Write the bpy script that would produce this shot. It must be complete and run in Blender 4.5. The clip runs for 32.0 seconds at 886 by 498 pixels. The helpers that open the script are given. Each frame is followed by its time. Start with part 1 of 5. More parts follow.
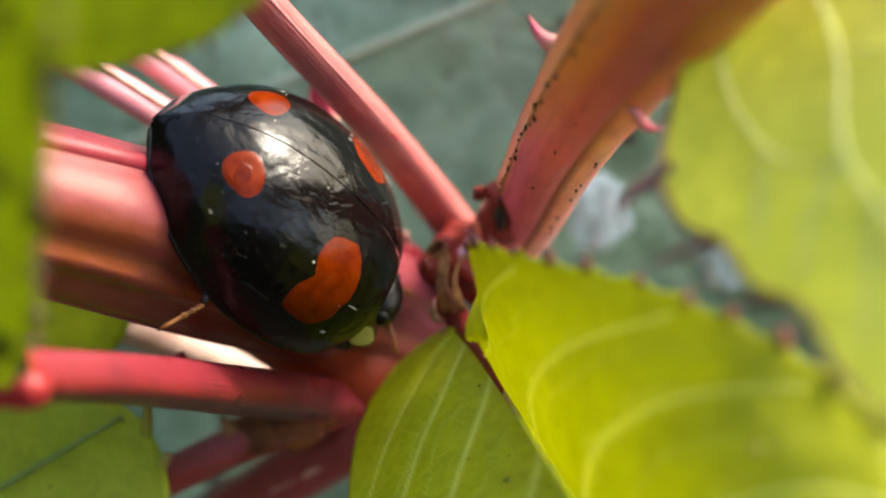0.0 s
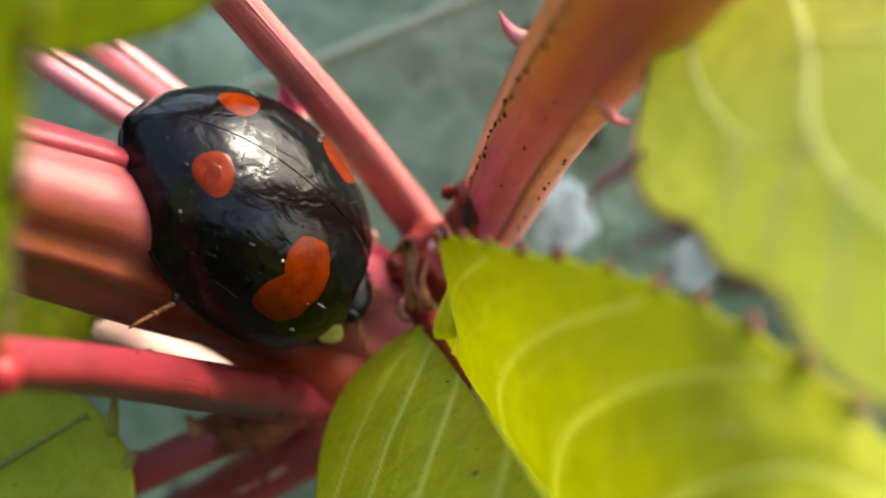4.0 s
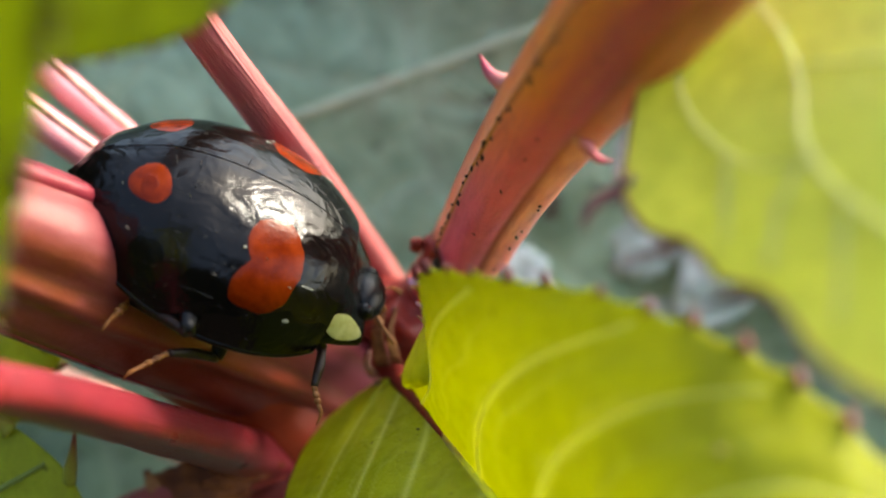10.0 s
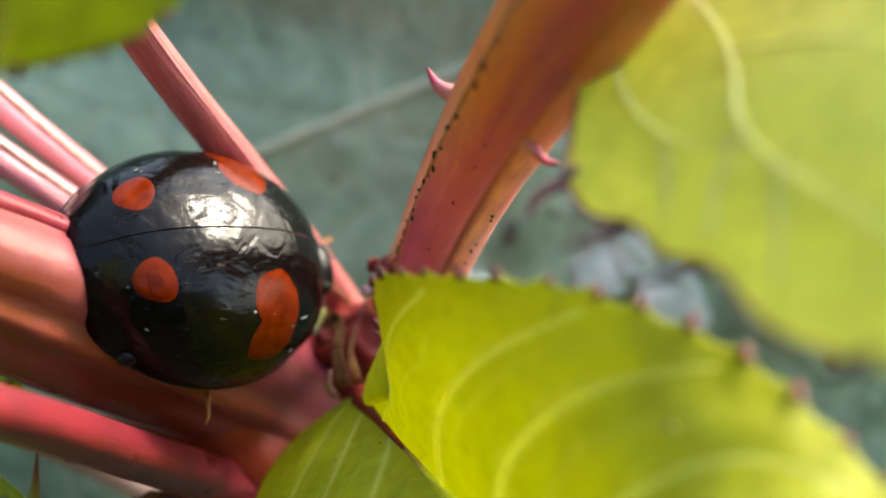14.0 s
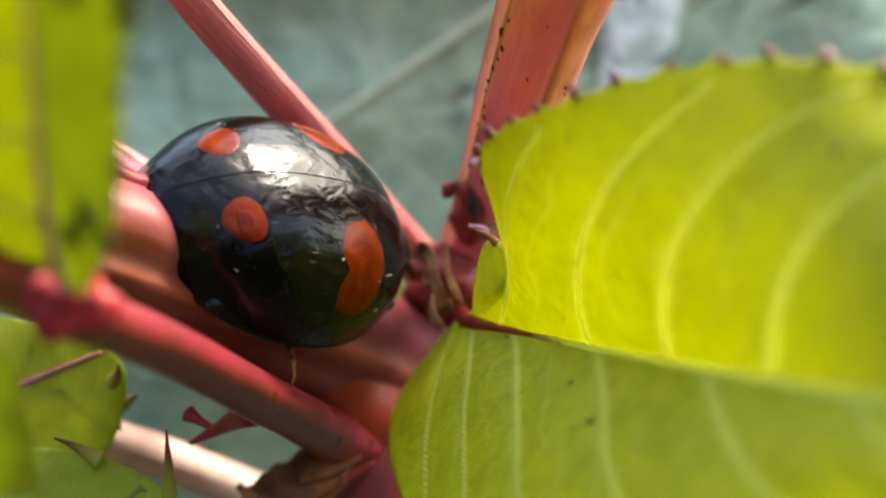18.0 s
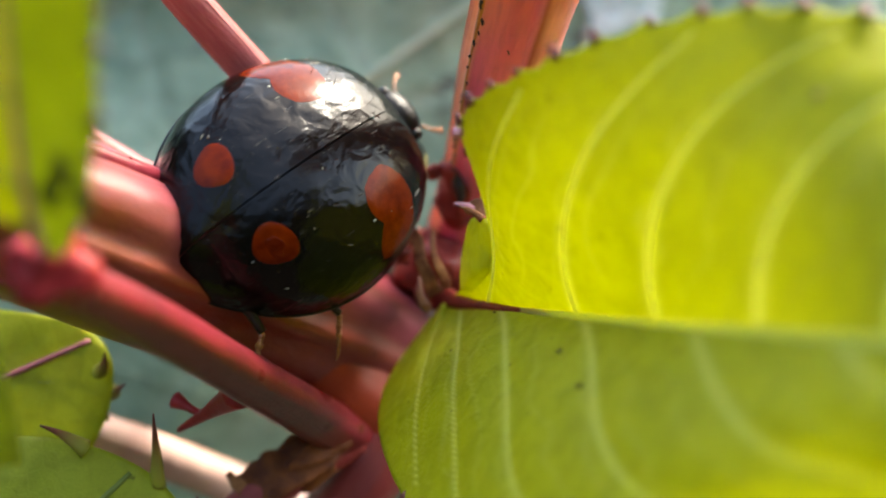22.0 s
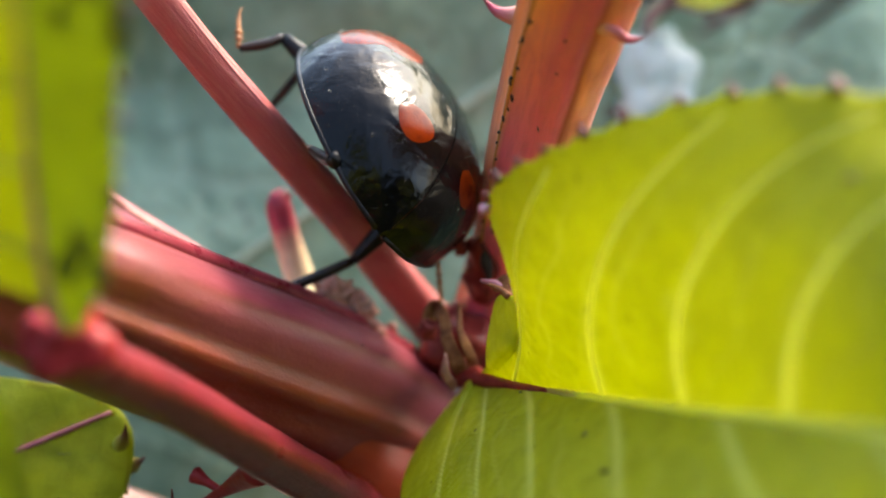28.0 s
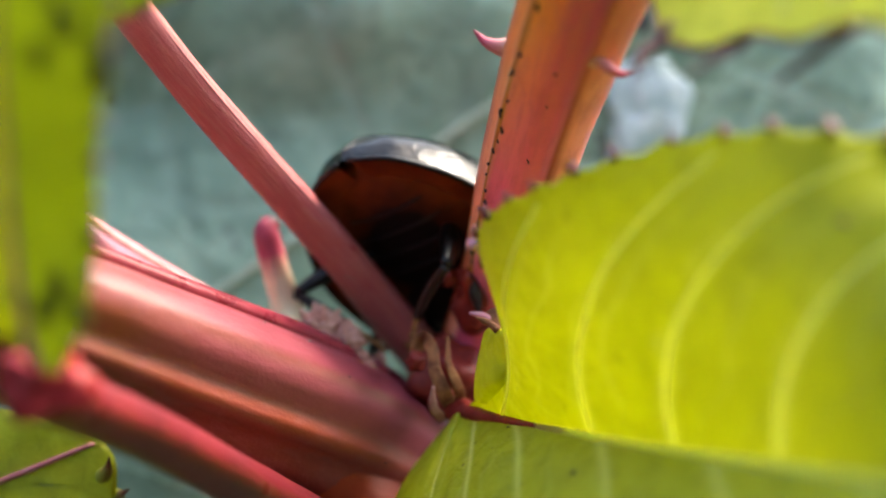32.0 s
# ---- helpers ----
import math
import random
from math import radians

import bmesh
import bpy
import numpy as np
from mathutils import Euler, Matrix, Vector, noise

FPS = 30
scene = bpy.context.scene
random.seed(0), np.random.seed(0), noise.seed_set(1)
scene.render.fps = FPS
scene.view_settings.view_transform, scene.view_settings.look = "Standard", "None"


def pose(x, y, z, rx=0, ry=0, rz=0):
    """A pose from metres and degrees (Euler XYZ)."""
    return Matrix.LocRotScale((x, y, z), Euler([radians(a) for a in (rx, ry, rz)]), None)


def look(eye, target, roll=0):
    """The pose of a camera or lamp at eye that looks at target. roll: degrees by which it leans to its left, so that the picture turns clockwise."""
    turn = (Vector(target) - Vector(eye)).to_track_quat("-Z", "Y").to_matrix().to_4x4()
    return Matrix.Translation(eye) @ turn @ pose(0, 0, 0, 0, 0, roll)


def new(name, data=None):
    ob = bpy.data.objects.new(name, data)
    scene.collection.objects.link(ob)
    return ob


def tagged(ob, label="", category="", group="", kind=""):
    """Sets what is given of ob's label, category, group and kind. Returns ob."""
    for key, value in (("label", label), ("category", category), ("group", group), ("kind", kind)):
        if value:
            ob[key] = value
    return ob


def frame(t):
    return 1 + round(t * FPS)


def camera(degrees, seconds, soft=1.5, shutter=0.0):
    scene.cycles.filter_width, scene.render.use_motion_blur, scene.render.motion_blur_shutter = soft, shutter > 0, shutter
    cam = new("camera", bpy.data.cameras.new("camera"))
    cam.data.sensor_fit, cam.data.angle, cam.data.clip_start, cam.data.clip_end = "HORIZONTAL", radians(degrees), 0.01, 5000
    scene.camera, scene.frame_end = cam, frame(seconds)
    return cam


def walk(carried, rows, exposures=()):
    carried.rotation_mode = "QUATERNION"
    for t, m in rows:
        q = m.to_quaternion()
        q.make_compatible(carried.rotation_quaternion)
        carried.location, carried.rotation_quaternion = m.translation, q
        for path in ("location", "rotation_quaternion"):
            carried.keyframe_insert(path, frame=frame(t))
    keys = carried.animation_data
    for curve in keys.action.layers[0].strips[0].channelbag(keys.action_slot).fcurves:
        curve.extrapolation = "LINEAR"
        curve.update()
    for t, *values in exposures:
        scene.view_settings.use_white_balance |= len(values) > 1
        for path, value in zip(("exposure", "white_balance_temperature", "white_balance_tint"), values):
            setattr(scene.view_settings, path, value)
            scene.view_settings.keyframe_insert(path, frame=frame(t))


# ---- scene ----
# All places below are in "units"; one unit is U metres, so that the beetle is about 7 mm long.
U = 0.00088
cam = camera(34, 32.0, soft=2.0, shutter=0.5)
PATH = [
    (0, (1.998, -25.383, 28.208), (-0.822, -4.988, 6.389), -6.23),
    (0.5, (1.816, -25.820, 27.929), (-0.879, -5.141, 6.361), -4.77),
    (1, (1.710, -26.061, 27.593), (-0.837, -5.256, 6.131), -4.82),
    (1.5, (1.496, -26.201, 27.984), (-0.651, -5.503, 6.374), -4.31),
    (2, (1.718, -26.161, 27.546), (-0.444, -5.375, 6.023), -4.30),
    (2.5, (1.603, -26.202, 27.674), (-0.367, -5.466, 6.084), -4.14),
    (3, (1.696, -26.254, 27.607), (-0.147, -5.499, 6.025), -3.46),
    (3.5, (1.771, -26.205, 27.720), (-0.177, -5.392, 6.201), -4.14),
    (5.5, (1.221, -25.837, 27.917), (-0.213, -4.879, 6.500), -2.11),
    (6, (1.179, -26.098, 27.564), (-0.098, -4.865, 6.409), -1.04),
    (6.5, (0.770, -26.184, 27.322), (-0.581, -4.831, 6.293), -1.46),
    (7, (0.510, -26.260, 27.262), (-0.567, -4.774, 6.353), -0.63),
    (7.5, (0.747, -26.531, 27.383), (0.013, -4.855, 6.655), -0.25),
    (8, (0.696, -26.537, 27.304), (0.291, -4.809, 6.622), 0.58),
    (8.5, (0.765, -26.802, 27.062), (0.594, -4.814, 6.654), 0.45),
    (9, (0.667, -26.974, 26.561), (0.412, -4.894, 6.253), 0.01),
    (9.5, (0.444, -27.191, 26.442), (0.119, -4.694, 6.599), -0.09),
    (10, (0.303, -27.439, 26.475), (0.062, -4.835, 6.753), 0.01),
    (10.5, (0.320, -27.541, 26.479), (0.076, -4.893, 6.806), -0.39),
    (11, (0.435, -27.657, 26.511), (0.438, -4.861, 7.008), 0.09),
    (11.5, (0.434, -27.666, 26.553), (0.430, -4.822, 7.107), -0.11),
    (12, (0.399, -27.678, 26.540), (0.334, -4.664, 7.295), -0.54),
    (12.5, (0.291, -27.845, 26.491), (0.304, -4.810, 7.271), -0.33),
    (13, (0.163, -27.822, 26.438), (0.163, -4.841, 7.155), -0.00),
    (13.5, (0.261, -27.939, 26.251), (0.349, -4.816, 7.138), -0.28),
    (14, (0.684, -28.785, 25.575), (1.066, -5.209, 7.027), -0.97),
    (14.5, (0.555, -29.313, 25.031), (0.644, -5.211, 7.167), -2.86),
    (16.5, (-1.792, -31.345, 23.931), (0.406, -6.469, 7.308), -6.30),
    (17, (-2.283, -31.856, 22.798), (0.065, -6.900, 6.315), -7.89),
    (17.5, (-3.396, -31.379, 22.305), (-1.639, -6.303, 5.931), -10.30),
    (18, (-4.321, -31.960, 20.851), (-2.128, -6.879, 4.537), -11.54),
    (18.5, (-4.753, -32.559, 19.996), (-2.025, -7.212, 4.182), -12.35),
    (19, (-4.776, -32.828, 19.673), (-1.799, -7.573, 3.758), -12.37),
    (19.5, (-4.687, -32.689, 19.493), (-1.884, -7.453, 3.516), -12.49),
    (20, (-4.629, -32.622, 19.472), (-2.002, -7.341, 3.535), -12.44),
    (20.5, (-4.630, -32.622, 19.558), (-2.072, -7.353, 3.591), -12.51),
    (21, (-4.477, -32.592, 19.416), (-1.977, -7.339, 3.415), -12.61),
    (21.5, (-4.488, -32.600, 19.455), (-1.974, -7.193, 3.703), -12.74),
    (22, (-4.425, -32.579, 19.473), (-1.968, -7.157, 3.734), -12.59),
    (22.5, (-4.439, -32.566, 19.473), (-2.048, -7.083, 3.823), -12.73),
    (23, (-4.382, -32.583, 19.574), (-1.984, -7.097, 3.931), -12.86),
    (23.5, (-4.225, -32.654, 19.672), (-1.836, -7.033, 4.249), -12.90),
    (24, (-4.015, -32.690, 19.859), (-1.708, -6.829, 4.830), -12.88),
    (24.5, (-3.629, -32.699, 19.697), (-1.640, -6.638, 4.971), -12.97),
    (26.5, (-3.969, -32.284, 19.483), (-1.673, -6.153, 4.927), -12.15),
    (27, (-4.059, -32.149, 19.256), (-1.838, -5.945, 4.820), -12.14),
    (27.5, (-4.222, -32.092, 19.335), (-1.972, -5.858, 4.958), -12.06),
    (28, (-4.076, -32.089, 19.364), (-1.990, -5.862, 4.948), -12.13),
    (28.5, (-4.098, -31.952, 19.586), (-1.846, -5.603, 5.419), -11.86),
    (29, (-4.088, -31.769, 19.664), (-1.772, -5.420, 5.508), -11.40),
    (29.5, (-4.012, -31.591, 19.451), (-1.728, -5.227, 5.320), -11.51),
    (30, (-4.043, -31.495, 19.564), (-1.803, -5.081, 5.518), -11.60),
    (30.5, (-3.945, -31.433, 19.529), (-1.791, -4.997, 5.510), -11.51),
    (31, (-4.001, -31.563, 19.629), (-1.800, -5.164, 5.548), -11.57),
    (31.5, (-3.910, -31.490, 19.455), (-1.718, -5.053, 5.446), -11.64),
    (32, (-3.801, -31.508, 19.656), (-1.523, -5.220, 5.382), -11.58),
]


def up_scaled(p):
    return tuple(c * U for c in p)


walk(cam, [(t, look(up_scaled(eye), up_scaled(target), roll)) for t, eye, target, roll in PATH],
     exposures=[(0, 2.34, 7250, 6), (14.5, 2.34, 7200, 6), (17.5, 2.62, 7200, 7), (24, 2.64, 7200, 7), (28, 2.52, 7000, 8), (32, 2.52, 6900, 8)])
cam.data.dof.use_dof = True
cam.data.dof.focus_distance = 36.5 * U
cam.data.dof.aperture_fstop = 48.0

# ---- light ----
SUN_DIR = Vector((0.66, 0.47, 0.585)).normalized()
sun_elev = math.asin(SUN_DIR.z)
sun_azim = math.atan2(SUN_DIR.x, SUN_DIR.y)
world = bpy.data.worlds.new("world")
scene.world = world
world.use_nodes = True
wt = world.node_tree
wt.nodes.clear()
sky = wt.nodes.new("ShaderNodeTexSky")
sky.sky_type = "NISHITA"
sky.sun_disc = False
sky.sun_elevation = sun_elev
sky.sun_rotation = sun_azim
sky.air_density, sky.dust_density, sky.ozone_density = 1.0, 2.0, 1.0
back = wt.nodes.new("ShaderNodeBackground")
back.inputs[1].default_value = 0.15
wout = wt.nodes.new("ShaderNodeOutputWorld")
wt.links.new(sky.outputs[0], back.inputs[0])
wt.links.new(back.outputs[0], wout.inputs[0])
sun_data = bpy.data.lights.new("sun", "SUN")
sun_data.energy, sun_data.angle, sun_data.color = 1.3, radians(12.0), (1.0, 0.97, 0.92)
sun = new("sun", sun_data)
sun.matrix_world = look(SUN_DIR * 2.0, (0, 0, 0))


# ---- materials ----
class Mat:
    """A small builder of node materials."""

    def __init__(self, name, rough=0.5, spec=0.5):
        self.mat = bpy.data.materials.new(name)
        self.mat.use_nodes = True
        self.t = self.mat.node_tree
        self.bsdf = self.t.nodes["Principled BSDF"]
        self.out = self.t.nodes["Material Output"]
        self.bsdf.inputs["Roughness"].default_value = rough
        self.bsdf.inputs["Specular IOR Level"].default_value = spec

    def node(self, kind, **values):
        n = self.t.nodes.new(kind)
        for k, v in values.items():
            setattr(n, k, v)
        return n

    def link(self, a, b):
        self.t.links.new(a, b)

    def coords(self, scale=(1, 1, 1), uv=False):
        tc = self.node("ShaderNodeTexCoord")
        mp = self.node("ShaderNodeMapping")
        k = 1.0 if uv else 1.0 / U
        mp.inputs["Scale"].default_value = tuple(s * k for s in scale)
        self.link(tc.outputs["UV" if uv else "Object"], mp.inputs[0])
        return mp.outputs[0]

    def noise(self, vec, scale, detail=4, rough=0.55, distort=0.0):
        n = self.node("ShaderNodeTexNoise")
        n.inputs["Scale"].default_value, n.inputs["Detail"].default_value = scale, detail
        n.inputs["Roughness"].default_value, n.inputs["Distortion"].default_value = rough, distort
        self.link(vec, n.inputs["Vector"])
        return n.outputs["Fac"]

    def ramp(self, fac, stops):
        r = self.node("ShaderNodeValToRGB")
        while len(r.color_ramp.elements) < len(stops):
            r.color_ramp.elements.new(0.5)
        for e, (p, c) in zip(r.color_ramp.elements, stops):
            e.position, e.color = p, (*c, 1) if len(c) == 3 else c
        self.link(fac, r.inputs[0])
        return r.outputs[0]

    def mix(self, fac, a, b, mode="MIX"):
        m = self.node("ShaderNodeMix", data_type="RGBA", blend_type=mode)
        for v, s in ((fac, m.inputs[0]), (a, m.inputs[6]), (b, m.inputs[7])):
            if isinstance(v, (int, float)):
                s.default_value = v
            elif isinstance(v, tuple):
                s.default_value = (*v, 1)
            else:
                self.link(v, s)
        return m.outputs[2]

    def math(self, op, a, b=0.0):
        m = self.node("ShaderNodeMath", operation=op)
        for v, s in ((a, m.inputs[0]), (b, m.inputs[1])):
            if isinstance(v, (int, float)):
                s.default_value = v
            else:
                self.link(v, s)
        return m.outputs[0]

    def colour(self, c):
        if isinstance(c, tuple):
            self.bsdf.inputs["Base Color"].default_value = (*c, 1)
        else:
            self.link(c, self.bsdf.inputs["Base Color"])
        return self

    def rough(self, f, lo, hi):
        m = self.node("ShaderNodeMapRange")
        m.inputs["To Min"].default_value, m.inputs["To Max"].default_value = lo, hi
        self.link(f, m.inputs[0])
        self.link(m.outputs[0], self.bsdf.inputs["Roughness"])
        return self

    def bump(self, h, dist, strength=1.0):
        b = self.node("ShaderNodeBump")
        b.inputs["Distance"].default_value, b.inputs["Strength"].default_value = dist * U, strength
        self.link(h, b.inputs["Height"])
        self.link(b.outputs[0], self.bsdf.inputs["Normal"])
        return self

    def translucent(self, colour, amount):
        tr = self.node("ShaderNodeBsdfTranslucent")
        if isinstance(colour, tuple):
            tr.inputs[0].default_value = (*colour, 1)
        else:
            self.link(colour, tr.inputs[0])
        ms = self.node("ShaderNodeMixShader")
        ms.inputs[0].default_value = amount
        self.link(self.bsdf.outputs[0], ms.inputs[1])
        self.link(tr.outputs[0], ms.inputs[2])
        self.link(ms.outputs[0], self.out.inputs[0])
        return self


def stem_material(name, stops, streak=(0.55, 0.16, 0.13), dark=(0.20, 0.03, 0.03), rough=(0.28, 0.5), patch=0.5, deep=0.82, green=0.66, gloss=0.5, relief=0.10, upper=None, reach=(0, 1), coat=0.0, soak=0.0):
    """Stem skin: a band of colours round the stem, streaks along it, blotches and fine grain."""
    m = Mat(name, spec=gloss)
    tc = m.node("ShaderNodeTexCoord")
    sep = m.node("ShaderNodeSeparateXYZ")
    m.link(tc.outputs["UV"], sep.inputs[0])
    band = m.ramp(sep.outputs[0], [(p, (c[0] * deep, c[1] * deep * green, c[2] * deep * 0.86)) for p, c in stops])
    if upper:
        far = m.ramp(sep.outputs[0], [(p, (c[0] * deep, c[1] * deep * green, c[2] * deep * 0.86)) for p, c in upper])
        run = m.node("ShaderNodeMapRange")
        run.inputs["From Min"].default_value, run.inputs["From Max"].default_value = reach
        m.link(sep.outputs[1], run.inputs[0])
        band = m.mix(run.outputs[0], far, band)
    vec = m.coords((26, 0.5, 1), uv=True)
    streaks = m.noise(vec, 1.6, 5, 0.6, 0.3)
    blot = m.noise(m.coords(), 0.55, 4, 0.6)
    grain = m.noise(m.coords(), 9.0, 3)
    c = m.mix(m.math("MULTIPLY", m.ramp(streaks, [(0.45, (0, 0, 0)), (0.75, (1, 1, 1))]), 0.5), band, streak)
    c = m.mix(m.math("MULTIPLY", m.ramp(blot, [(0.5, (0, 0, 0)), (0.75, (1, 1, 1))]), patch), c, dark)
    c = m.mix(m.math("MULTIPLY", m.ramp(grain, [(0.58, (0, 0, 0)), (0.8, (1, 1, 1))]), 0.15), c, (0.55 * deep, 0.16 * deep, 0.10 * deep))
    m.colour(c)
    m.rough(blot, *rough)
    m.bump(m.math("ADD", streaks, m.math("MULTIPLY", grain, 0.35)), relief, 0.6)
    m.bsdf.inputs["Subsurface Weight"].default_value = soak
    m.bsdf.inputs["Subsurface Radius"].default_value, m.bsdf.inputs["Subsurface Scale"].default_value = (1.0, 0.45, 0.3), 1.0 * U
    m.bsdf.inputs["Coat Weight"].default_value, m.bsdf.inputs["Coat Roughness"].default_value = coat, 0.32
    return m.mat


def leaf_material(name, base, pale, trans, amount, rough=(0.35, 0.6), spotty=0.6, relief=0.12):
    """Leaf blade: mottled green with paler veins, let through by the light behind it."""
    m = Mat(name, spec=0.35)
    vec = m.coords()
    vein = m.node("ShaderNodeAttribute", attribute_name="vein").outputs["Fac"]
    big = m.noise(vec, 0.35, 4, 0.6)
    mid = m.noise(vec, 1.7, 4, 0.6, 0.6)
    net = m.node("ShaderNodeTexVoronoi", feature="DISTANCE_TO_EDGE")
    net.inputs["Scale"].default_value = 2.3
    m.link(vec, net.inputs["Vector"])
    lines = m.ramp(net.outputs["Distance"], [(0.0, (1, 1, 1)), (0.09, (0, 0, 0))])
    fine = m.noise(vec, 14.0, 3)
    speck = m.ramp(m.noise(vec, 2.9, 2, 0.4), [(0.735, (0, 0, 0)), (0.76, (1, 1, 1))])
    blot = m.math("MULTIPLY", m.ramp(mid, [(0.4, (0, 0, 0)), (0.75, (1, 1, 1))]), spotty)
    grain = m.math("MULTIPLY", m.ramp(fine, [(0.5, (0, 0, 0)), (0.8, (1, 1, 1))]), 0.22)
    big_f = m.ramp(big, [(0.35, (0, 0, 0)), (0.68, (1, 1, 1))])

    def tint(c, hi):
        k = m.mix(big_f, c, hi)
        k = m.mix(blot, k, tuple(v * 0.68 for v in c))
        k = m.mix(m.math("MULTIPLY", lines, 0.22), k, hi)
        k = m.mix(grain, k, tuple(v * 0.6 for v in c))
        k = m.mix(m.math("MULTIPLY", vein, 0.85), k, tuple(min(1.0, v * 1.1 + 0.16) for v in hi))
        return m.mix(m.math("MULTIPLY", speck, 0.5), k, (0.10, 0.08, 0.01))

    m.colour(tint(base, pale))
    m.rough(mid, *rough)
    m.bump(m.math("ADD", m.math("MULTIPLY", mid, 0.8), m.math("ADD", m.math("MULTIPLY", fine, 0.25), m.math("MULTIPLY", lines, -0.08))), relief, 0.7)
    m.translucent(tint(trans, tuple(min(1.0, v * 1.08) for v in trans)), amount)
    return m.mat


def plain_material(name, colour, dark, rough, scale=3.0, relief=0.05, spec=0.5, trans=None):
    m = Mat(name, spec=spec)
    vec = m.coords()
    n = m.noise(vec, scale, 5, 0.6)
    fine = m.noise(vec, scale * 6, 3)
    c = m.mix(m.ramp(n, [(0.35, (0, 0, 0)), (0.7, (1, 1, 1))]), dark, colour)
    m.colour(m.mix(m.math("MULTIPLY", fine, 0.25), c, dark))
    m.rough(n, *rough)
    m.bump(m.math("ADD", n, m.math("MULTIPLY", fine, 0.4)), relief, 0.7)
    if trans:
        m.translucent(colour, trans)
    return m.mat


def thorn_material(name, stops):
    m = Mat(name, 0.5, 0.3)
    tc = m.node("ShaderNodeTexCoord")
    sep = m.node("ShaderNodeSeparateXYZ")
    m.link(tc.outputs["UV"], sep.inputs[0])
    n = m.noise(m.coords(), 3.0)
    c = m.ramp(sep.outputs[1], stops)
    m.colour(m.mix(m.math("MULTIPLY", n, 0.25), c, (0.4, 0.08, 0.08)))
    m.bump(n, 0.04)
    return m.mat


# own bands; upper end darkened for leaf shade, stop 0.965 lightened for sheen
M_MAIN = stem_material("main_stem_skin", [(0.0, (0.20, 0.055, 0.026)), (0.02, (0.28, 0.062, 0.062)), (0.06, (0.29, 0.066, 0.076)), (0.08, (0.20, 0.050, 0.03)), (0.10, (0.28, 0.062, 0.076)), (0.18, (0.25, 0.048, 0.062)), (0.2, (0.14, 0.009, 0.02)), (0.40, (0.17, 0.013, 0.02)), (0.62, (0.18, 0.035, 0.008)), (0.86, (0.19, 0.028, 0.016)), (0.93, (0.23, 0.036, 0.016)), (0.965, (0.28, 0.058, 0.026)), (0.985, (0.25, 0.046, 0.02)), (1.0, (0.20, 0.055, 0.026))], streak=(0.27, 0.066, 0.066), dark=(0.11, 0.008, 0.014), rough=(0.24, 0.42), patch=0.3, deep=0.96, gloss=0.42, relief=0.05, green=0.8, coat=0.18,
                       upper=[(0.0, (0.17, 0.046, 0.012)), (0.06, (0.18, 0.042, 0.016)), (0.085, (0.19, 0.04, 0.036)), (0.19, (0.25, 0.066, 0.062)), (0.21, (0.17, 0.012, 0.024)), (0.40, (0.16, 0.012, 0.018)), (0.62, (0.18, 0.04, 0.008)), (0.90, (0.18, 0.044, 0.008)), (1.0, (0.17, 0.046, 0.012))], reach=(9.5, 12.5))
# own bands; light painted into the upper ramp, brighter and pinker against shade
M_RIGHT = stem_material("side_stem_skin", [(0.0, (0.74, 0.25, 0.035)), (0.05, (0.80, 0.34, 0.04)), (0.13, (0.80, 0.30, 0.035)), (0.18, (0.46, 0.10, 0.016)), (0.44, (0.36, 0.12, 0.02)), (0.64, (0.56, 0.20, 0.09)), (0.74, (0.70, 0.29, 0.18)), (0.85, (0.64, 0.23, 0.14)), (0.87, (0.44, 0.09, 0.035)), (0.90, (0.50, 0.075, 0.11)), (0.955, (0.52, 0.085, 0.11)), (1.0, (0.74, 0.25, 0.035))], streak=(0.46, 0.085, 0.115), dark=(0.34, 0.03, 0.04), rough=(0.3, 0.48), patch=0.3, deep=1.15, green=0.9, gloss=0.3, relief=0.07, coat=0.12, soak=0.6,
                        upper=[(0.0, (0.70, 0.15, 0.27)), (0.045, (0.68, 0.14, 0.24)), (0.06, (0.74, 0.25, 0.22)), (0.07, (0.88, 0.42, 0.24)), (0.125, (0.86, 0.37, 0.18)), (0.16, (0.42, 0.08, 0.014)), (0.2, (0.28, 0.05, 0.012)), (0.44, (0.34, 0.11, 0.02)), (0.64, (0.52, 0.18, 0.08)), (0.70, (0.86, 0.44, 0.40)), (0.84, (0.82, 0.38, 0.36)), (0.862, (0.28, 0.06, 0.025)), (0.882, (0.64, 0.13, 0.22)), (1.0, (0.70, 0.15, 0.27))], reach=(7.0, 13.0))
M_MID = stem_material("thin_stem_skin", [(0.0, (0.58, 0.20, 0.17)), (0.5, (0.60, 0.17, 0.16)), (1.0, (0.58, 0.20, 0.17))], streak=(0.60, 0.27, 0.22), dark=(0.36, 0.05, 0.06), patch=0.4, deep=0.84, green=0.8)
M_PET = stem_material("petiole_skin", [(0.0, (0.40, 0.05, 0.05)), (0.25, (0.50, 0.10, 0.085)), (0.45, (0.46, 0.07, 0.06)), (0.545, (0.44, 0.06, 0.04)), (0.565, (0.30, 0.06, 0.015)), (0.75, (0.30, 0.065, 0.015)), (1.0, (0.40, 0.05, 0.05))], streak=(0.22, 0.03, 0.036), dark=(0.07, 0.006, 0.012), rough=(0.2, 0.4), patch=0.5, deep=0.46, gloss=0.35, relief=0.06, green=0.5, coat=0.25)
M_STUB = stem_material("stub_skin", [(0.0, (0.40, 0.09, 0.05)), (0.4, (0.46, 0.10, 0.07)), (0.7, (0.30, 0.06, 0.025)), (1.0, (0.40, 0.09, 0.05))], streak=(0.24, 0.05, 0.04), dark=(0.09, 0.012, 0.008), rough=(0.2, 0.42), patch=0.6, deep=0.6, gloss=0.35)
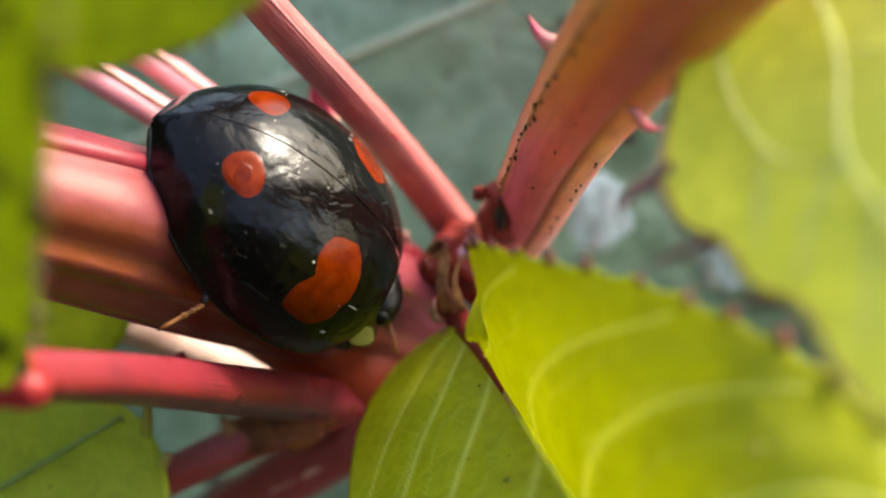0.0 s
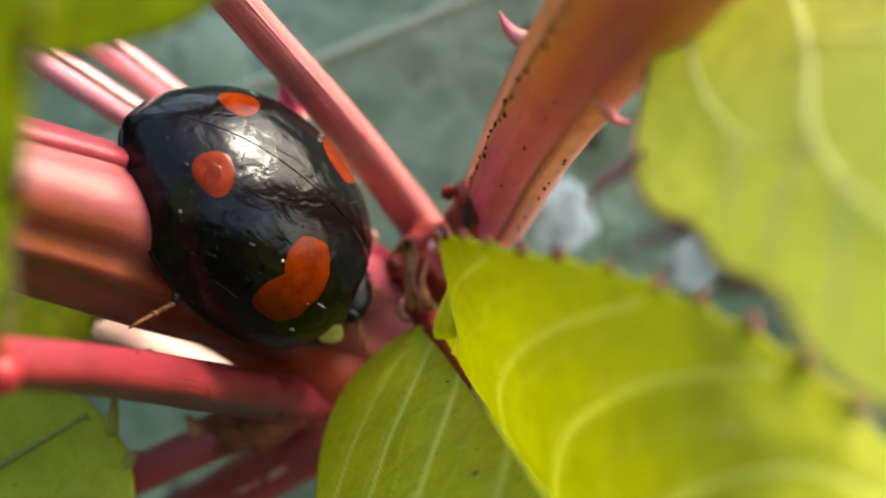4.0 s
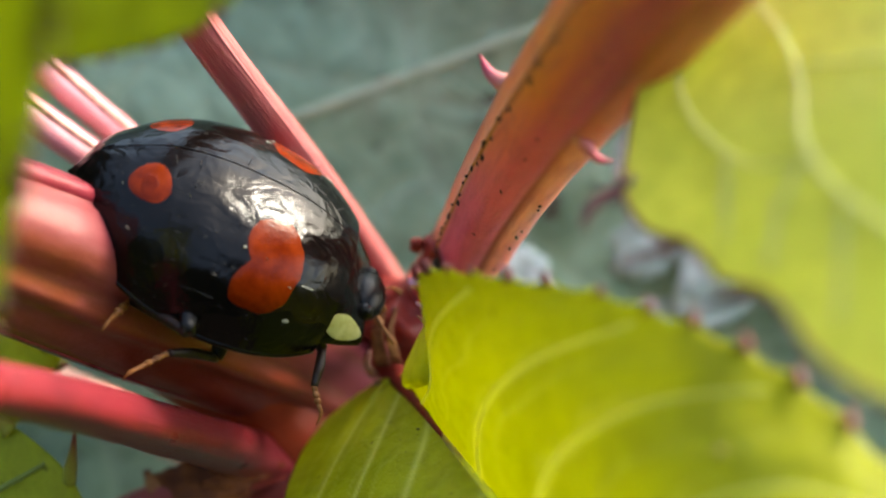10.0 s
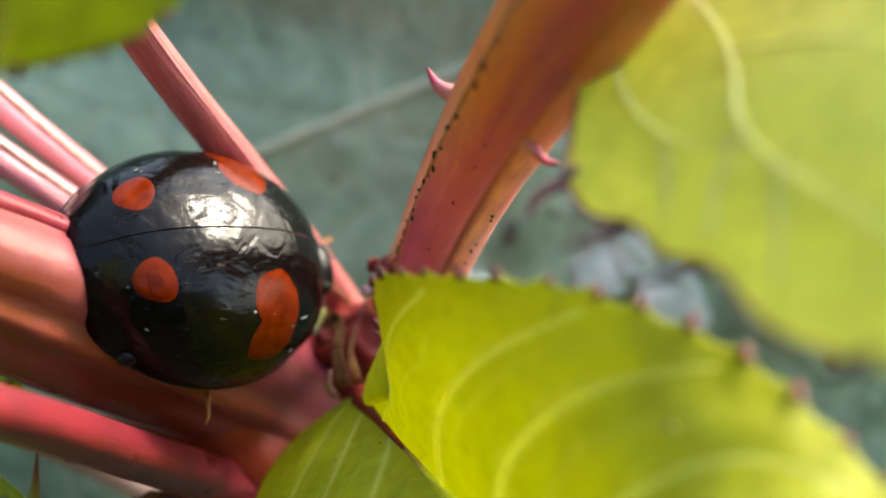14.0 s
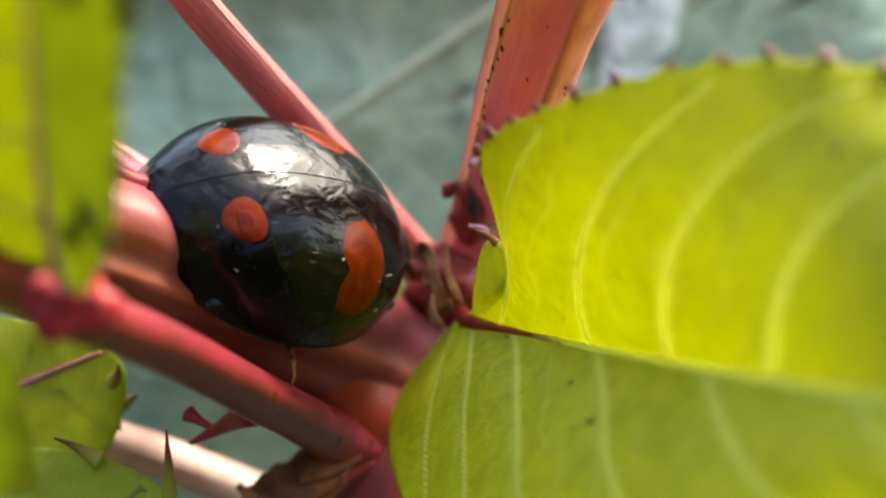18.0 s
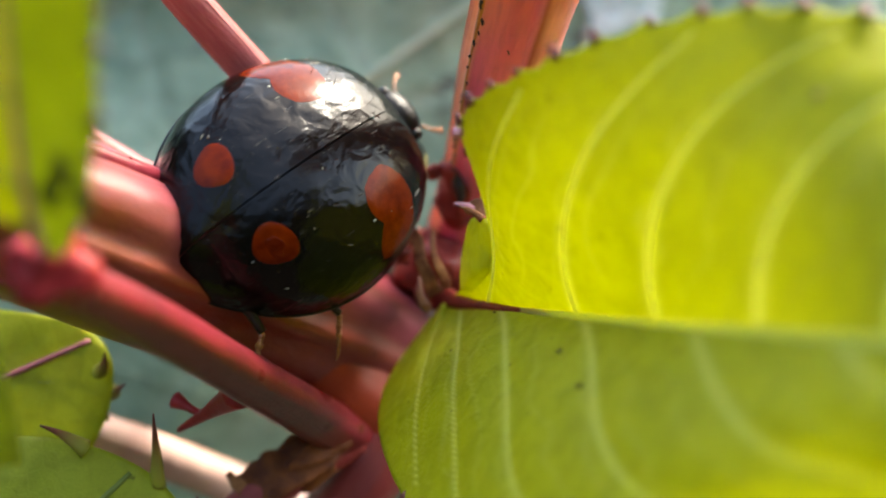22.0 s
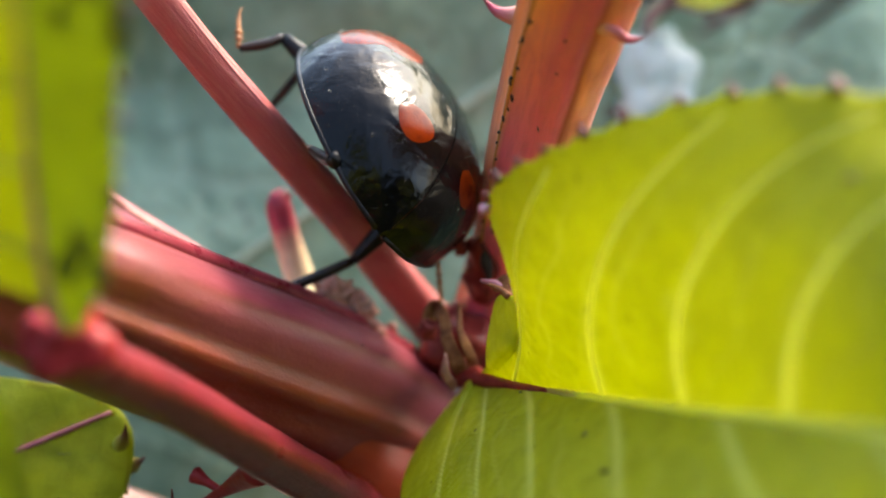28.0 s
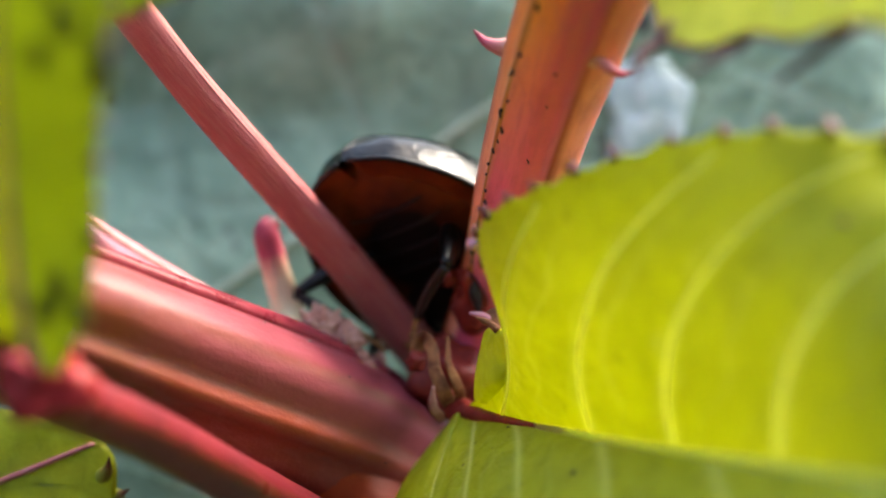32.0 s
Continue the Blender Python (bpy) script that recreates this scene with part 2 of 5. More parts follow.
M_FORK = stem_material("fork_skin", [(0.0, (0.30, 0.035, 0.012)), (0.3, (0.28, 0.025, 0.016)), (0.6, (0.30, 0.05, 0.010)), (1.0, (0.30, 0.035, 0.012))], streak=(0.30, 0.05, 0.02), dark=(0.14, 0.012, 0.008), rough=(0.3, 0.5), patch=0.4, deep=1.0, green=1.0, gloss=0.3, relief=0.05)
M_PALE = stem_material("pale_stem_skin", [(0.0, (0.74, 0.40, 0.36)), (0.5, (0.66, 0.27, 0.25)), (1.0, (0.74, 0.40, 0.36))], streak=(0.80, 0.50, 0.46), dark=(0.46, 0.10, 0.09), rough=(0.15, 0.32), patch=0.4, deep=0.95, gloss=0.8, relief=0.05, coat=0.8)
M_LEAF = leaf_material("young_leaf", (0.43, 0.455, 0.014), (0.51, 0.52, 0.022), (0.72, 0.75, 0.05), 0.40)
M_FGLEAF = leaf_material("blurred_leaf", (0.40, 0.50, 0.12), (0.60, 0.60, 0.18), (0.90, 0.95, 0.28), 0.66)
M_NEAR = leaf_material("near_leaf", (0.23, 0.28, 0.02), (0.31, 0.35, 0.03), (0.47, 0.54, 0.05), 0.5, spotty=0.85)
M_LOWLEAF = leaf_material("lower_leaf", (0.50, 0.54, 0.035), (0.56, 0.59, 0.06), (0.74, 0.78, 0.09), 0.5)
M_VEIN = plain_material("leaf_vein", (0.97, 0.98, 0.45), (0.85, 0.88, 0.30), (0.4, 0.55), 2.0, 0.03, trans=0.88)
M_FGVEIN = plain_material("front_leaf_vein", (0.74, 0.76, 0.38), (0.66, 0.70, 0.30), (0.4, 0.55), 2.0, 0.03, trans=0.70)
M_LOWVEIN = plain_material("lower_leaf_vein", (0.42, 0.48, 0.12), (0.3, 0.36, 0.06), (0.4, 0.6), 2.0, 0.03, trans=0.5)
M_PALEVEIN = plain_material("pale_leaf_vein", (0.56, 0.60, 0.16), (0.46, 0.50, 0.10), (0.4, 0.6), 2.0, 0.03, trans=0.6)
M_PINKVEIN = plain_material("pink_vein", (0.55, 0.20, 0.20), (0.42, 0.12, 0.12), (0.4, 0.55), 2.0, 0.03)
M_TOOTH = plain_material("leaf_tooth", (0.38, 0.12, 0.09), (0.14, 0.025, 0.02), (0.35, 0.55), 3.0, 0.04)
M_REDTOOTH = plain_material("red_tooth", (0.30, 0.05, 0.03), (0.12, 0.02, 0.015), (0.3, 0.5), 3.0, 0.04)
M_DARKTOOTH = plain_material("dark_tooth", (0.16, 0.05, 0.045), (0.06, 0.02, 0.018), (0.4, 0.6), 3.0, 0.04)
M_GREENTOOTH = thorn_material("green_tooth", [(0.0, (0.36, 0.40, 0.03)), (0.4, (0.32, 0.26, 0.035)), (0.7, (0.20, 0.06, 0.03)), (1.0, (0.07, 0.02, 0.015))])
M_MIDRIB = plain_material("red_midrib_base", (0.32, 0.038, 0.022), (0.14, 0.012, 0.010), (0.35, 0.55), 2.0, 0.06, spec=0.3)
M_DRY = plain_material("dry_stipule", (0.44, 0.19, 0.07), (0.13, 0.036, 0.014), (0.5, 0.8), 2.6, 0.14, spec=0.2)
M_SHEATH = plain_material("brown_sheath", (0.26, 0.075, 0.014), (0.09, 0.022, 0.007), (0.4, 0.7), 1.6, 0.15, spec=0.2)
M_PEACH = plain_material("peach_stem_skin", (0.88, 0.64, 0.54), (0.74, 0.46, 0.38), (0.3, 0.5), 1.2, 0.06)
M_BLOTCH = plain_material("leaf_blotch", (0.25, 0.27, 0.02), (0.19, 0.18, 0.015), (0.5, 0.8), 3.0, 0.05, trans=0.55)
M_BLEMISH = plain_material("leaf_blemish", (0.26, 0.26, 0.02), (0.18, 0.15, 0.015), (0.5, 0.8), 3.0, 0.05)
M_PALEDRY = plain_material("pale_bract", (0.72, 0.42, 0.33), (0.46, 0.18, 0.12), (0.4, 0.7), 3.0, 0.12, spec=0.4)
M_BLACKDOT = plain_material("black_dot", (0.02, 0.012, 0.01), (0.01, 0.006, 0.005), (0.5, 0.7), 4.0)
M_DUST = plain_material("dust", (0.34, 0.33, 0.27), (0.18, 0.17, 0.13), (0.7, 0.9), 5.0)


M_HAIR = plain_material("grey_hair", (0.20, 0.19, 0.16), (0.10, 0.09, 0.07), (0.5, 0.8), 5.0)
M_REDTHORN = plain_material("crimson_thorn", (0.42, 0.035, 0.035), (0.28, 0.015, 0.018), (0.3, 0.5), 2.0, 0.04, spec=0.3)
M_ORANGE = plain_material("orange_rib", (0.66, 0.28, 0.035), (0.46, 0.14, 0.025), (0.35, 0.55), 2.0, 0.06)
M_RIB = plain_material("stem_rib", (0.30, 0.035, 0.05), (0.18, 0.015, 0.025), (0.2, 0.38), 1.2, 0.05)


M_THORN = thorn_material("thorn_skin", [(0.0, (0.62, 0.40, 0.20)), (0.35, (0.62, 0.22, 0.20)), (0.75, (0.50, 0.06, 0.12)), (1.0, (0.12, 0.02, 0.02))])
M_CREAMTHORN = thorn_material("cream_thorn_skin", [(0.0, (0.62, 0.36, 0.22)), (0.3, (0.92, 0.78, 0.44)), (0.62, (0.90, 0.68, 0.42)), (0.78, (0.45, 0.06, 0.10)), (0.93, (0.30, 0.03, 0.06)), (1.0, (0.06, 0.015, 0.015))])


def back_leaf_material():
    m = Mat("back_leaf_skin", spec=0.5)
    vec = m.coords()
    big = m.noise(vec, 0.09, 5, 0.6, 0.4)
    mid = m.noise(vec, 0.5, 5, 0.65, 0.8)
    cell = m.node("ShaderNodeTexVoronoi", feature="DISTANCE_TO_EDGE")
    cell.inputs["Scale"].default_value = 0.22
    m.link(m.mix(0.25, vec, m.node("ShaderNodeTexNoise").outputs["Color"]), cell.inputs["Vector"])
    net = m.ramp(cell.outputs["Distance"], [(0.0, (1, 1, 1)), (0.08, (0, 0, 0))])
    c = m.mix(m.ramp(big, [(0.35, (0, 0, 0)), (0.7, (1, 1, 1))]), (0.175, 0.26, 0.155), (0.29, 0.385, 0.245))
    c = m.mix(m.math("MULTIPLY", m.ramp(mid, [(0.42, (0, 0, 0)), (0.68, (1, 1, 1))]), 0.75), c, (0.075, 0.122, 0.066))
    c = m.mix(m.math("MULTIPLY", m.ramp(m.noise(vec, 0.28, 4, 0.6, 1.0), [(0.50, (0, 0, 0)), (0.66, (1, 1, 1))]), 0.65), c, (0.33, 0.43, 0.29))
    c = m.mix(m.math("MULTIPLY", net, 0.3), c, (0.31, 0.38, 0.26))
    spot = m.noise(vec, 0.8, 2, 0.4)
    c = m.mix(m.ramp(spot, [(0.67, (0, 0, 0)), (0.73, (1, 1, 1))]), c, (0.05, 0.045, 0.03))
    m.colour(c)
    m.rough(mid, 0.32, 0.6)
    m.bump(m.math("ADD", mid, m.math("ADD", big, m.math("MULTIPLY", net, -0.3))), 0.4, 0.6)
    return m.mat


M_BACK = back_leaf_material()
M_BACKRIB = plain_material("back_leaf_rib", (0.50, 0.54, 0.40), (0.36, 0.41, 0.28), (0.6, 0.8), 0.8, spec=0.2)
# whitish colour that stands in for sky glare on the back leaf
M_GLARE = plain_material("pale_glare", (0.74, 0.80, 0.76), (0.34, 0.42, 0.36), (0.12, 0.35), 1.1, 0.3)
M_SKYBLOCK = plain_material("sky_blocker_skin", (0.03, 0.05, 0.014), (0.008, 0.014, 0.004), (0.6, 0.9), 0.05, 6.0, spec=0.2)
M_SOIL = plain_material("soil", (0.06, 0.046, 0.032), (0.025, 0.018, 0.012), (0.8, 1.0), 0.08, 1.5, spec=0.2)


def shell_material():
    """Glossy black wing case with scratches, dust and faint brown depth."""
    m = Mat("black_wing_case", 0.1, 0.2)
    vec = m.coords()
    n = m.noise(vec, 1.1, 5, 0.65)
    fine = m.noise(vec, 11.0, 4, 0.7)
    scratch = m.noise(m.coords((1.2, 14, 9)), 1.0, 3, 0.5, 1.2)
    c = m.mix(n, (0.0015, 0.0013, 0.0013), (0.004, 0.003, 0.0025))
    dust = m.ramp(fine, [(0.66, (0, 0, 0)), (0.78, (1, 1, 1))])
    sc = m.ramp(scratch, [(0.68, (0, 0, 0)), (0.72, (1, 1, 1))])
    c = m.mix(m.math("MULTIPLY", m.math("ADD", dust, sc), 0.14), c, (0.25, 0.24, 0.21))
    m.colour(c)
    m.rough(m.math("ADD", m.math("MULTIPLY", n, 0.6), m.math("MULTIPLY", m.math("ADD", dust, sc), 0.6)), 0.025, 0.22)
    dents = m.noise(m.coords((1.0, 1.15, 1.15)), 1.4, 2, 0.4, 0.5)
    folds = m.noise(m.coords((0.55, 2.2, 2.2)), 2.0, 3, 0.5, 0.8)
    m.bump(m.math("ADD", m.math("ADD", m.math("MULTIPLY", dents, 1.0), m.math("MULTIPLY", folds, 0.07)), m.math("ADD", m.math("MULTIPLY", fine, 0.10), m.math("MULTIPLY", sc, 0.20))), 0.13, 0.6)
    return m.mat


M_SHELL = shell_material()
M_SPOT = plain_material("orange_spot", (0.17, 0.020, 0.001), (0.085, 0.007, 0.0006), (0.10, 0.25), 2.2, 0.02, spec=0.12)
M_SPOTDARK = plain_material("dark_spot_core", (0.13, 0.013, 0.001), (0.07, 0.006, 0.0008), (0.15, 0.35), 2.5, 0.02, spec=0.12)
M_CREAM = plain_material("cream_mark", (0.46, 0.45, 0.19), (0.30, 0.30, 0.08), (0.25, 0.5), 3.0, 0.04)
M_BLACK = plain_material("black_chitin", (0.004, 0.003, 0.0025), (0.002, 0.0015, 0.001), (0.22, 0.45), 3.0, 0.04, spec=0.25)
M_TARSUS = plain_material("brown_foot", (0.40, 0.15, 0.028), (0.20, 0.065, 0.014), (0.3, 0.55), 3.0, 0.04)


def belly_material():
    """Dark underside that turns rust brown towards the rim, with fine cross wrinkles."""
    m = Mat("dark_belly", spec=0.15)
    vec = m.coords()
    tc = m.node("ShaderNodeMapping")
    tc.inputs["Location"].default_value, tc.inputs["Scale"].default_value = (0.12, 0, 0), (0.30, 0.36, 0)
    m.link(vec, tc.inputs[0])
    far = m.node("ShaderNodeVectorMath", operation="LENGTH")
    m.link(tc.outputs[0], far.inputs[0])
    n = m.noise(vec, 1.6, 4, 0.6)
    edge = m.math("ADD", far.outputs["Value"], m.math("MULTIPLY", m.math("SUBTRACT", n, 0.5), 0.35))
    m.colour(m.ramp(edge, [(0.42, (0.003, 0.0018, 0.0012)), (0.74, (0.11, 0.02, 0.003)), (0.95, (0.19, 0.038, 0.005))]))
    lines = m.noise(m.coords((6, 0.5, 1)), 1.2, 3, 0.5)
    m.rough(n, 0.3, 0.5)
    m.bump(lines, 0.08, 0.7)
    return m.mat


M_BELLY = belly_material()
M_SHIN = plain_material("dark_brown_shin", (0.035, 0.016, 0.008), (0.008, 0.005, 0.004), (0.25, 0.5), 3.0, 0.05, spec=0.3)
M_EPI = plain_material("brown_under_rim", (0.20, 0.04, 0.006), (0.10, 0.018, 0.003), (0.22, 0.45), 1.2, 0.04, spec=0.3)


# ---- builders ----
def lerp(a, b, w):
    return a + (b - a) * w


def curve(points, n):
    """n + 1 points on a smooth line through the given ones."""
    p = [Vector(q) for q in points]
    p = [p[0] * 2 - p[1]] + p + [p[-1] * 2 - p[-2]]
    out = []
    for k in range(n + 1):
        x = k / n * (len(p) - 3)
        i = min(int(x), len(p) - 4)
        w = x - i
        a, b, c, d = p[i:i + 4]
        out.append(0.5 * (2 * b + (c - a) * w + (2 * a - 5 * b + 4 * c - d) * w * w + (3 * b - a - 3 * c + d) * w ** 3))
    return out


def values(points, n):
    return [v.x for v in curve([(q, 0, 0) for q in points], n)]


def thing(name, base, label, category, group="", kind=""):
    ob = new(name)
    ob.empty_display_size = 0.002
    ob.location = Vector(base) * U
    ob["base"] = tuple(base)
    return tagged(ob, label, category, group, kind)


def home(ob):
    while ob.parent:
        ob = ob.parent
    return Vector(ob["base"])


def part(name, data, material, parent, label="", kind="", vein=None):
    """Links vertices, faces and uvs (in units, in the place) as one mesh under a thing or a part."""
    verts, faces, uvs = data
    b = home(parent)
    me = bpy.data.meshes.new(name)
    me.from_pydata([tuple((Vector(v) - b) * U) for v in verts], [], faces)
    me.materials.append(material)
    if uvs:
        layer = me.uv_layers.new(name="UVMap")
        flat = [c for face in uvs for uv in face for c in uv]
        layer.data.foreach_set("uv", flat)
    me.polygons.foreach_set("use_smooth", [True] * len(me.polygons))
    if vein:
        me.attributes.new("vein", "FLOAT", "POINT").data.foreach_set("value", vein)
    me.update()
    ob = new(name, me)
    ob.parent = parent
    return tagged(ob, label, kind=kind)


def joined(*many):
    verts, faces, uvs = [], [], []
    for v, f, u in many:
        k = len(verts)
        verts += v
        faces += [tuple(i + k for i in face) for face in f]
        uvs += u if u else [[(0, 0)] * len(face) for face in f]
    return verts, faces, uvs


def tube(points, radii, n=24, sides=20, ridges=None, up=(0, 0, 1), flat=1.0, wob=0.0, seed=0, close=True):
    """A tube along a smooth line. ridges(angle 0..1, length 0..1) scales the radius; flat squeezes it."""
    line, rad = curve(points, n), values(radii, n)
    verts, faces, uvs = [], [], []
    side = None
    dist = 0.0
    marks = []
    for k, c in enumerate(line):
        d = (line[min(k + 1, n)] - line[max(k - 1, 0)]).normalized()
        if side is None:
            side = d.cross(Vector(up)).normalized()
        side = (side - d * side.dot(d)).normalized()
        over = side.cross(d)
        dist += (c - line[k - 1]).length if k else 0
        marks.append(dist)
        for s in range(sides):
            a = s / sides
            r = rad[k] * (ridges(a, k / n) if ridges else 1.0)
            if wob:
                r *= 1 + wob * noise.noise(Vector((math.cos(a * 6.283) * 1.3, math.sin(a * 6.283) * 1.3 + seed * 7.1, dist * 0.5)))
            verts.append(c + side * (r * math.cos(a * 6.28319)) + over * (r * flat * math.sin(a * 6.28319)))
    for k in range(n):
        for s in range(sides):
            t = (s + 1) % sides
            faces.append((k * sides + s, (k + 1) * sides + s, (k + 1) * sides + t, k * sides + t))
            uvs.append([(s / sides, marks[k]), (s / sides, marks[k + 1]), ((s + 1) / sides, marks[k + 1]), ((s + 1) / sides, marks[k])])
    if close:
        for ring, c, flip in ((0, line[0], True), (n, line[n], False)):
            i = len(verts)
            verts.append(c)
            for s in range(sides):
                t = (s + 1) % sides
                f = (ring * sides + s, ring * sides + t, i)
                faces.append(f if flip else f[::-1])
                uvs.append([(s / sides, marks[ring])] * 3)
    return verts, faces, uvs


def on_tube(points, radii, a, s0=0.0, s1=1.0, n=60, lift=0.0, ridges=None, up=(0, 0, 1)):
    """Points along a tube's skin at the angle a."""
    line, rad = curve(points, n), values(radii, n)
    side, out = None, []
    for k, c in enumerate(line):
        d = (line[min(k + 1, n)] - line[max(k - 1, 0)]).normalized()
        if side is None:
            side = d.cross(Vector(up)).normalized()
        side = (side - d * side.dot(d)).normalized()
        over = side.cross(d)
        if s0 <= k / n <= s1:
            r = rad[k] * (ridges(a, k / n) if ridges else 1.0) + lift
            out.append(c + side * (r * math.cos(a * 6.28319)) + over * (r * math.sin(a * 6.28319)))
    return out


def thorn(points, radii, n=10, sides=10, flat=1.0):
    v, f, u = tube(points, radii, n, sides, flat=flat)
    top = max(c[1] for face in u for c in face)
    return v, f, [[(a, b / top) for a, b in face] for face in u]


def blob(centre, size, axes=None, n=12, m=8, bump=0.0, seed=0, crinkle=1.7):
    """An uneven rounded lump."""
    ax = axes or (Vector((1, 0, 0)), Vector((0, 1, 0)), Vector((0, 0, 1)))
    verts, faces = [], []
    for j in range(m + 1):
        p = math.pi * j / m
        for i in range(n):
            a = 2 * math.pi * i / n
            q = Vector((math.sin(p) * math.cos(a), math.sin(p) * math.sin(a), math.cos(p)))
            k = 1 + bump * noise.noise(q * crinkle + Vector((seed * 3.3, 0, 0)))
            verts.append(Vector(centre) + (ax[0] * q.x * size[0] + ax[1] * q.y * size[1] + ax[2] * q.z * size[2]) * k)
    for j in range(m):
        for i in range(n):
            k = (i + 1) % n
            faces.append((j * n + i, (j + 1) * n + i, (j + 1) * n + k, j * n + k))
    return verts, faces, None


def sheet(at, ns, nv, thick):
    """A thin closed blade from at(s, v), s and v in 0..1."""
    top = [[Vector(at(i / ns, j / nv)) for j in range(nv + 1)] for i in range(ns + 1)]
    verts, faces, uvs = [], [], []
    under = []
    for i in range(ns + 1):
        for j in range(nv + 1):
            a = top[min(i + 1, ns)][j] - top[max(i - 1, 0)][j]
            b = top[i][min(j + 1, nv)] - top[i][max(j - 1, 0)]
            nrm = a.cross(b)
            nrm = nrm.normalized() if nrm.length > 1e-9 else Vector((0, 0, 1))
            verts.append(top[i][j])
            under.append(top[i][j] - nrm * thick)
    k = len(verts)
    verts += under
    w = nv + 1

    def face(f, st):
        faces.append(f)
        uvs.append(st)

    for i in range(ns):
        for j in range(nv):
            q = [(i, j), (i + 1, j), (i + 1, j + 1), (i, j + 1)]
            st = [(a / ns, b / nv) for a, b in q]
            f = [a * w + b for a, b in q]
            face(tuple(f), st)
            face(tuple(x + k for x in f[::-1]), st[::-1])
    rim = [(i, 0) for i in range(ns)] + [(ns, j) for j in range(nv)] + [(i, nv) for i in range(ns, 0, -1)] + [(0, j) for j in range(nv, 0, -1)]
    for (a, b), (c, d) in zip(rim, rim[1:] + rim[:1]):
        face((a * w + b, a * w + b + k, c * w + d + k, c * w + d), [(a / ns, b / nv)] * 2 + [(c / ns, d / nv)] * 2)
    return verts, faces, uvs


def surf_normal(at, s, v, toward):
    e = 0.004
    a = Vector(at(min(s + e, 1), v)) - Vector(at(max(s - e, 0), v))
    b = Vector(at(s, min(v + e, 1))) - Vector(at(s, max(v - e, 0)))
    nrm = a.cross(b).normalized()
    return nrm if nrm.dot(Vector(toward)) > 0 else -nrm


VIEW = Vector((-0.1, -0.8, 0.6)).normalized()


# ---- ground and the large leaf behind ----
def make_ground():
    nx = 40
    verts, faces = [], []
    for i in range(nx + 1):
        for j in range(nx + 1):
            x, y = (i / nx * 2 - 1), (j / nx * 2 - 1)
            x, y = (math.copysign(abs(c) ** 3, c) * 400000 for c in (x, y))
            z = -62 + (noise.noise(Vector((x * 0.02, y * 0.02, 3))) * 6 if abs(x) < 4000 and abs(y) < 4000 else 0)
            verts.append((x, y, z))
    for i in range(nx):
        for j in range(nx):
            a = i * (nx + 1) + j
            faces.append((a, a + nx + 1, a + nx + 2, a + 1))
    g = thing("ground", (0, 0, -62), "dark brown garden soil below the plant", "ground", kind="structure")
    part("soil", (verts, faces, None), M_SOIL, g, kind="structure")


BG_C = Vector((-0.67, 9.84, -6.34)) + Vector((0.073, 0.836, -0.544)) * 1.0
BG_X = Vector((0.967, -0.194, -0.168))
BG_Y = Vector((0.246, 0.513, 0.822))
BG_Z = BG_X.cross(BG_Y).normalized()


def back_at(s, v):
    x, y = (s - 0.5) * 50, (v - 0.5) * 42 - 3.5
    along = x * 0.82 + (y - 7.3) * 0.57
    off = -x * 0.57 + (y - 7.3) * 0.82
    z = abs(off) * -0.05 - 0.003 * along * along * 0.3
    k = math.sin((along + abs(off) * 0.75) * 0.42)
    z += 0.5 * k * min(1, abs(off) / 5)
    z += 1.2 * noise.noise(Vector((x * 0.09, y * 0.09, 2))) + 0.3 * noise.noise(Vector((x * 0.3, y * 0.3, 5)))
    return BG_C + BG_X * x + BG_Y * y + BG_Z * z


def make_back_leaf():
    t = thing("large_leaf", BG_C, "large grey-green crinkled leaf with painted pale glare patches", "leaf")
    part("blade", sheet(back_at, 120, 96, 0.35), M_BACK, t)

    def rib(points, r):
        line = [Vector(back_at(0.5 + x / 50, 0.5 + (y + 3.5) / 42)) + BG_Z * 0.25 for x, y in points]
        return tube(line, [r, r * 0.9, r * 0.7], 30, 8)

    def on(a, o):
        return a * 0.82 - o * 0.57, a * 0.57 + o * 0.82 + 7.3

    # flat pale lumps where the sky's glare lies on the blade
    for cx, cy, r, k in ((6.9, 8.2, 1.7, 1), (9.9, 1.5, 1.5, 2), (7.1, 2.1, 1.2, 4), (8.0, 3.2, 1.0, 5), (6.7, 5.4, 1.5, 3), (3.4, -0.4, 1.2, 6), (8.2, -1.0, 1.1, 7)):
        p = Vector(back_at(0.5 + cx / 50, 0.5 + (cy + 3.5) / 42)) + BG_Z * 0.1
        part("glare_patch", blob(p, (r * 0.85, r * 1.15, 0.2), (BG_X, BG_Y, BG_Z), 28, 18, 0.5, k), M_GLARE, t, "pale lump painted as sky glare on the blade")
    part("midrib", rib([on(a, 0) for a in (-24, -16, -8, 0, 6, 11)], 0.17), M_BACKRIB, t, "pale midrib")
    for k in range(-5, 6):
        for side in (-1, 1):
            pts = [on(k * 8 + 2.0 * side + d * 0.9, side * d * 1.2) for d in (0.3, 6, 12, 18)]
            pts = [q for q in pts if abs(q[0]) < 24 and -24 < q[1] < 17]
            if len(pts) > 2:
                part("side_vein", rib(pts, 0.05), M_BACK, t)


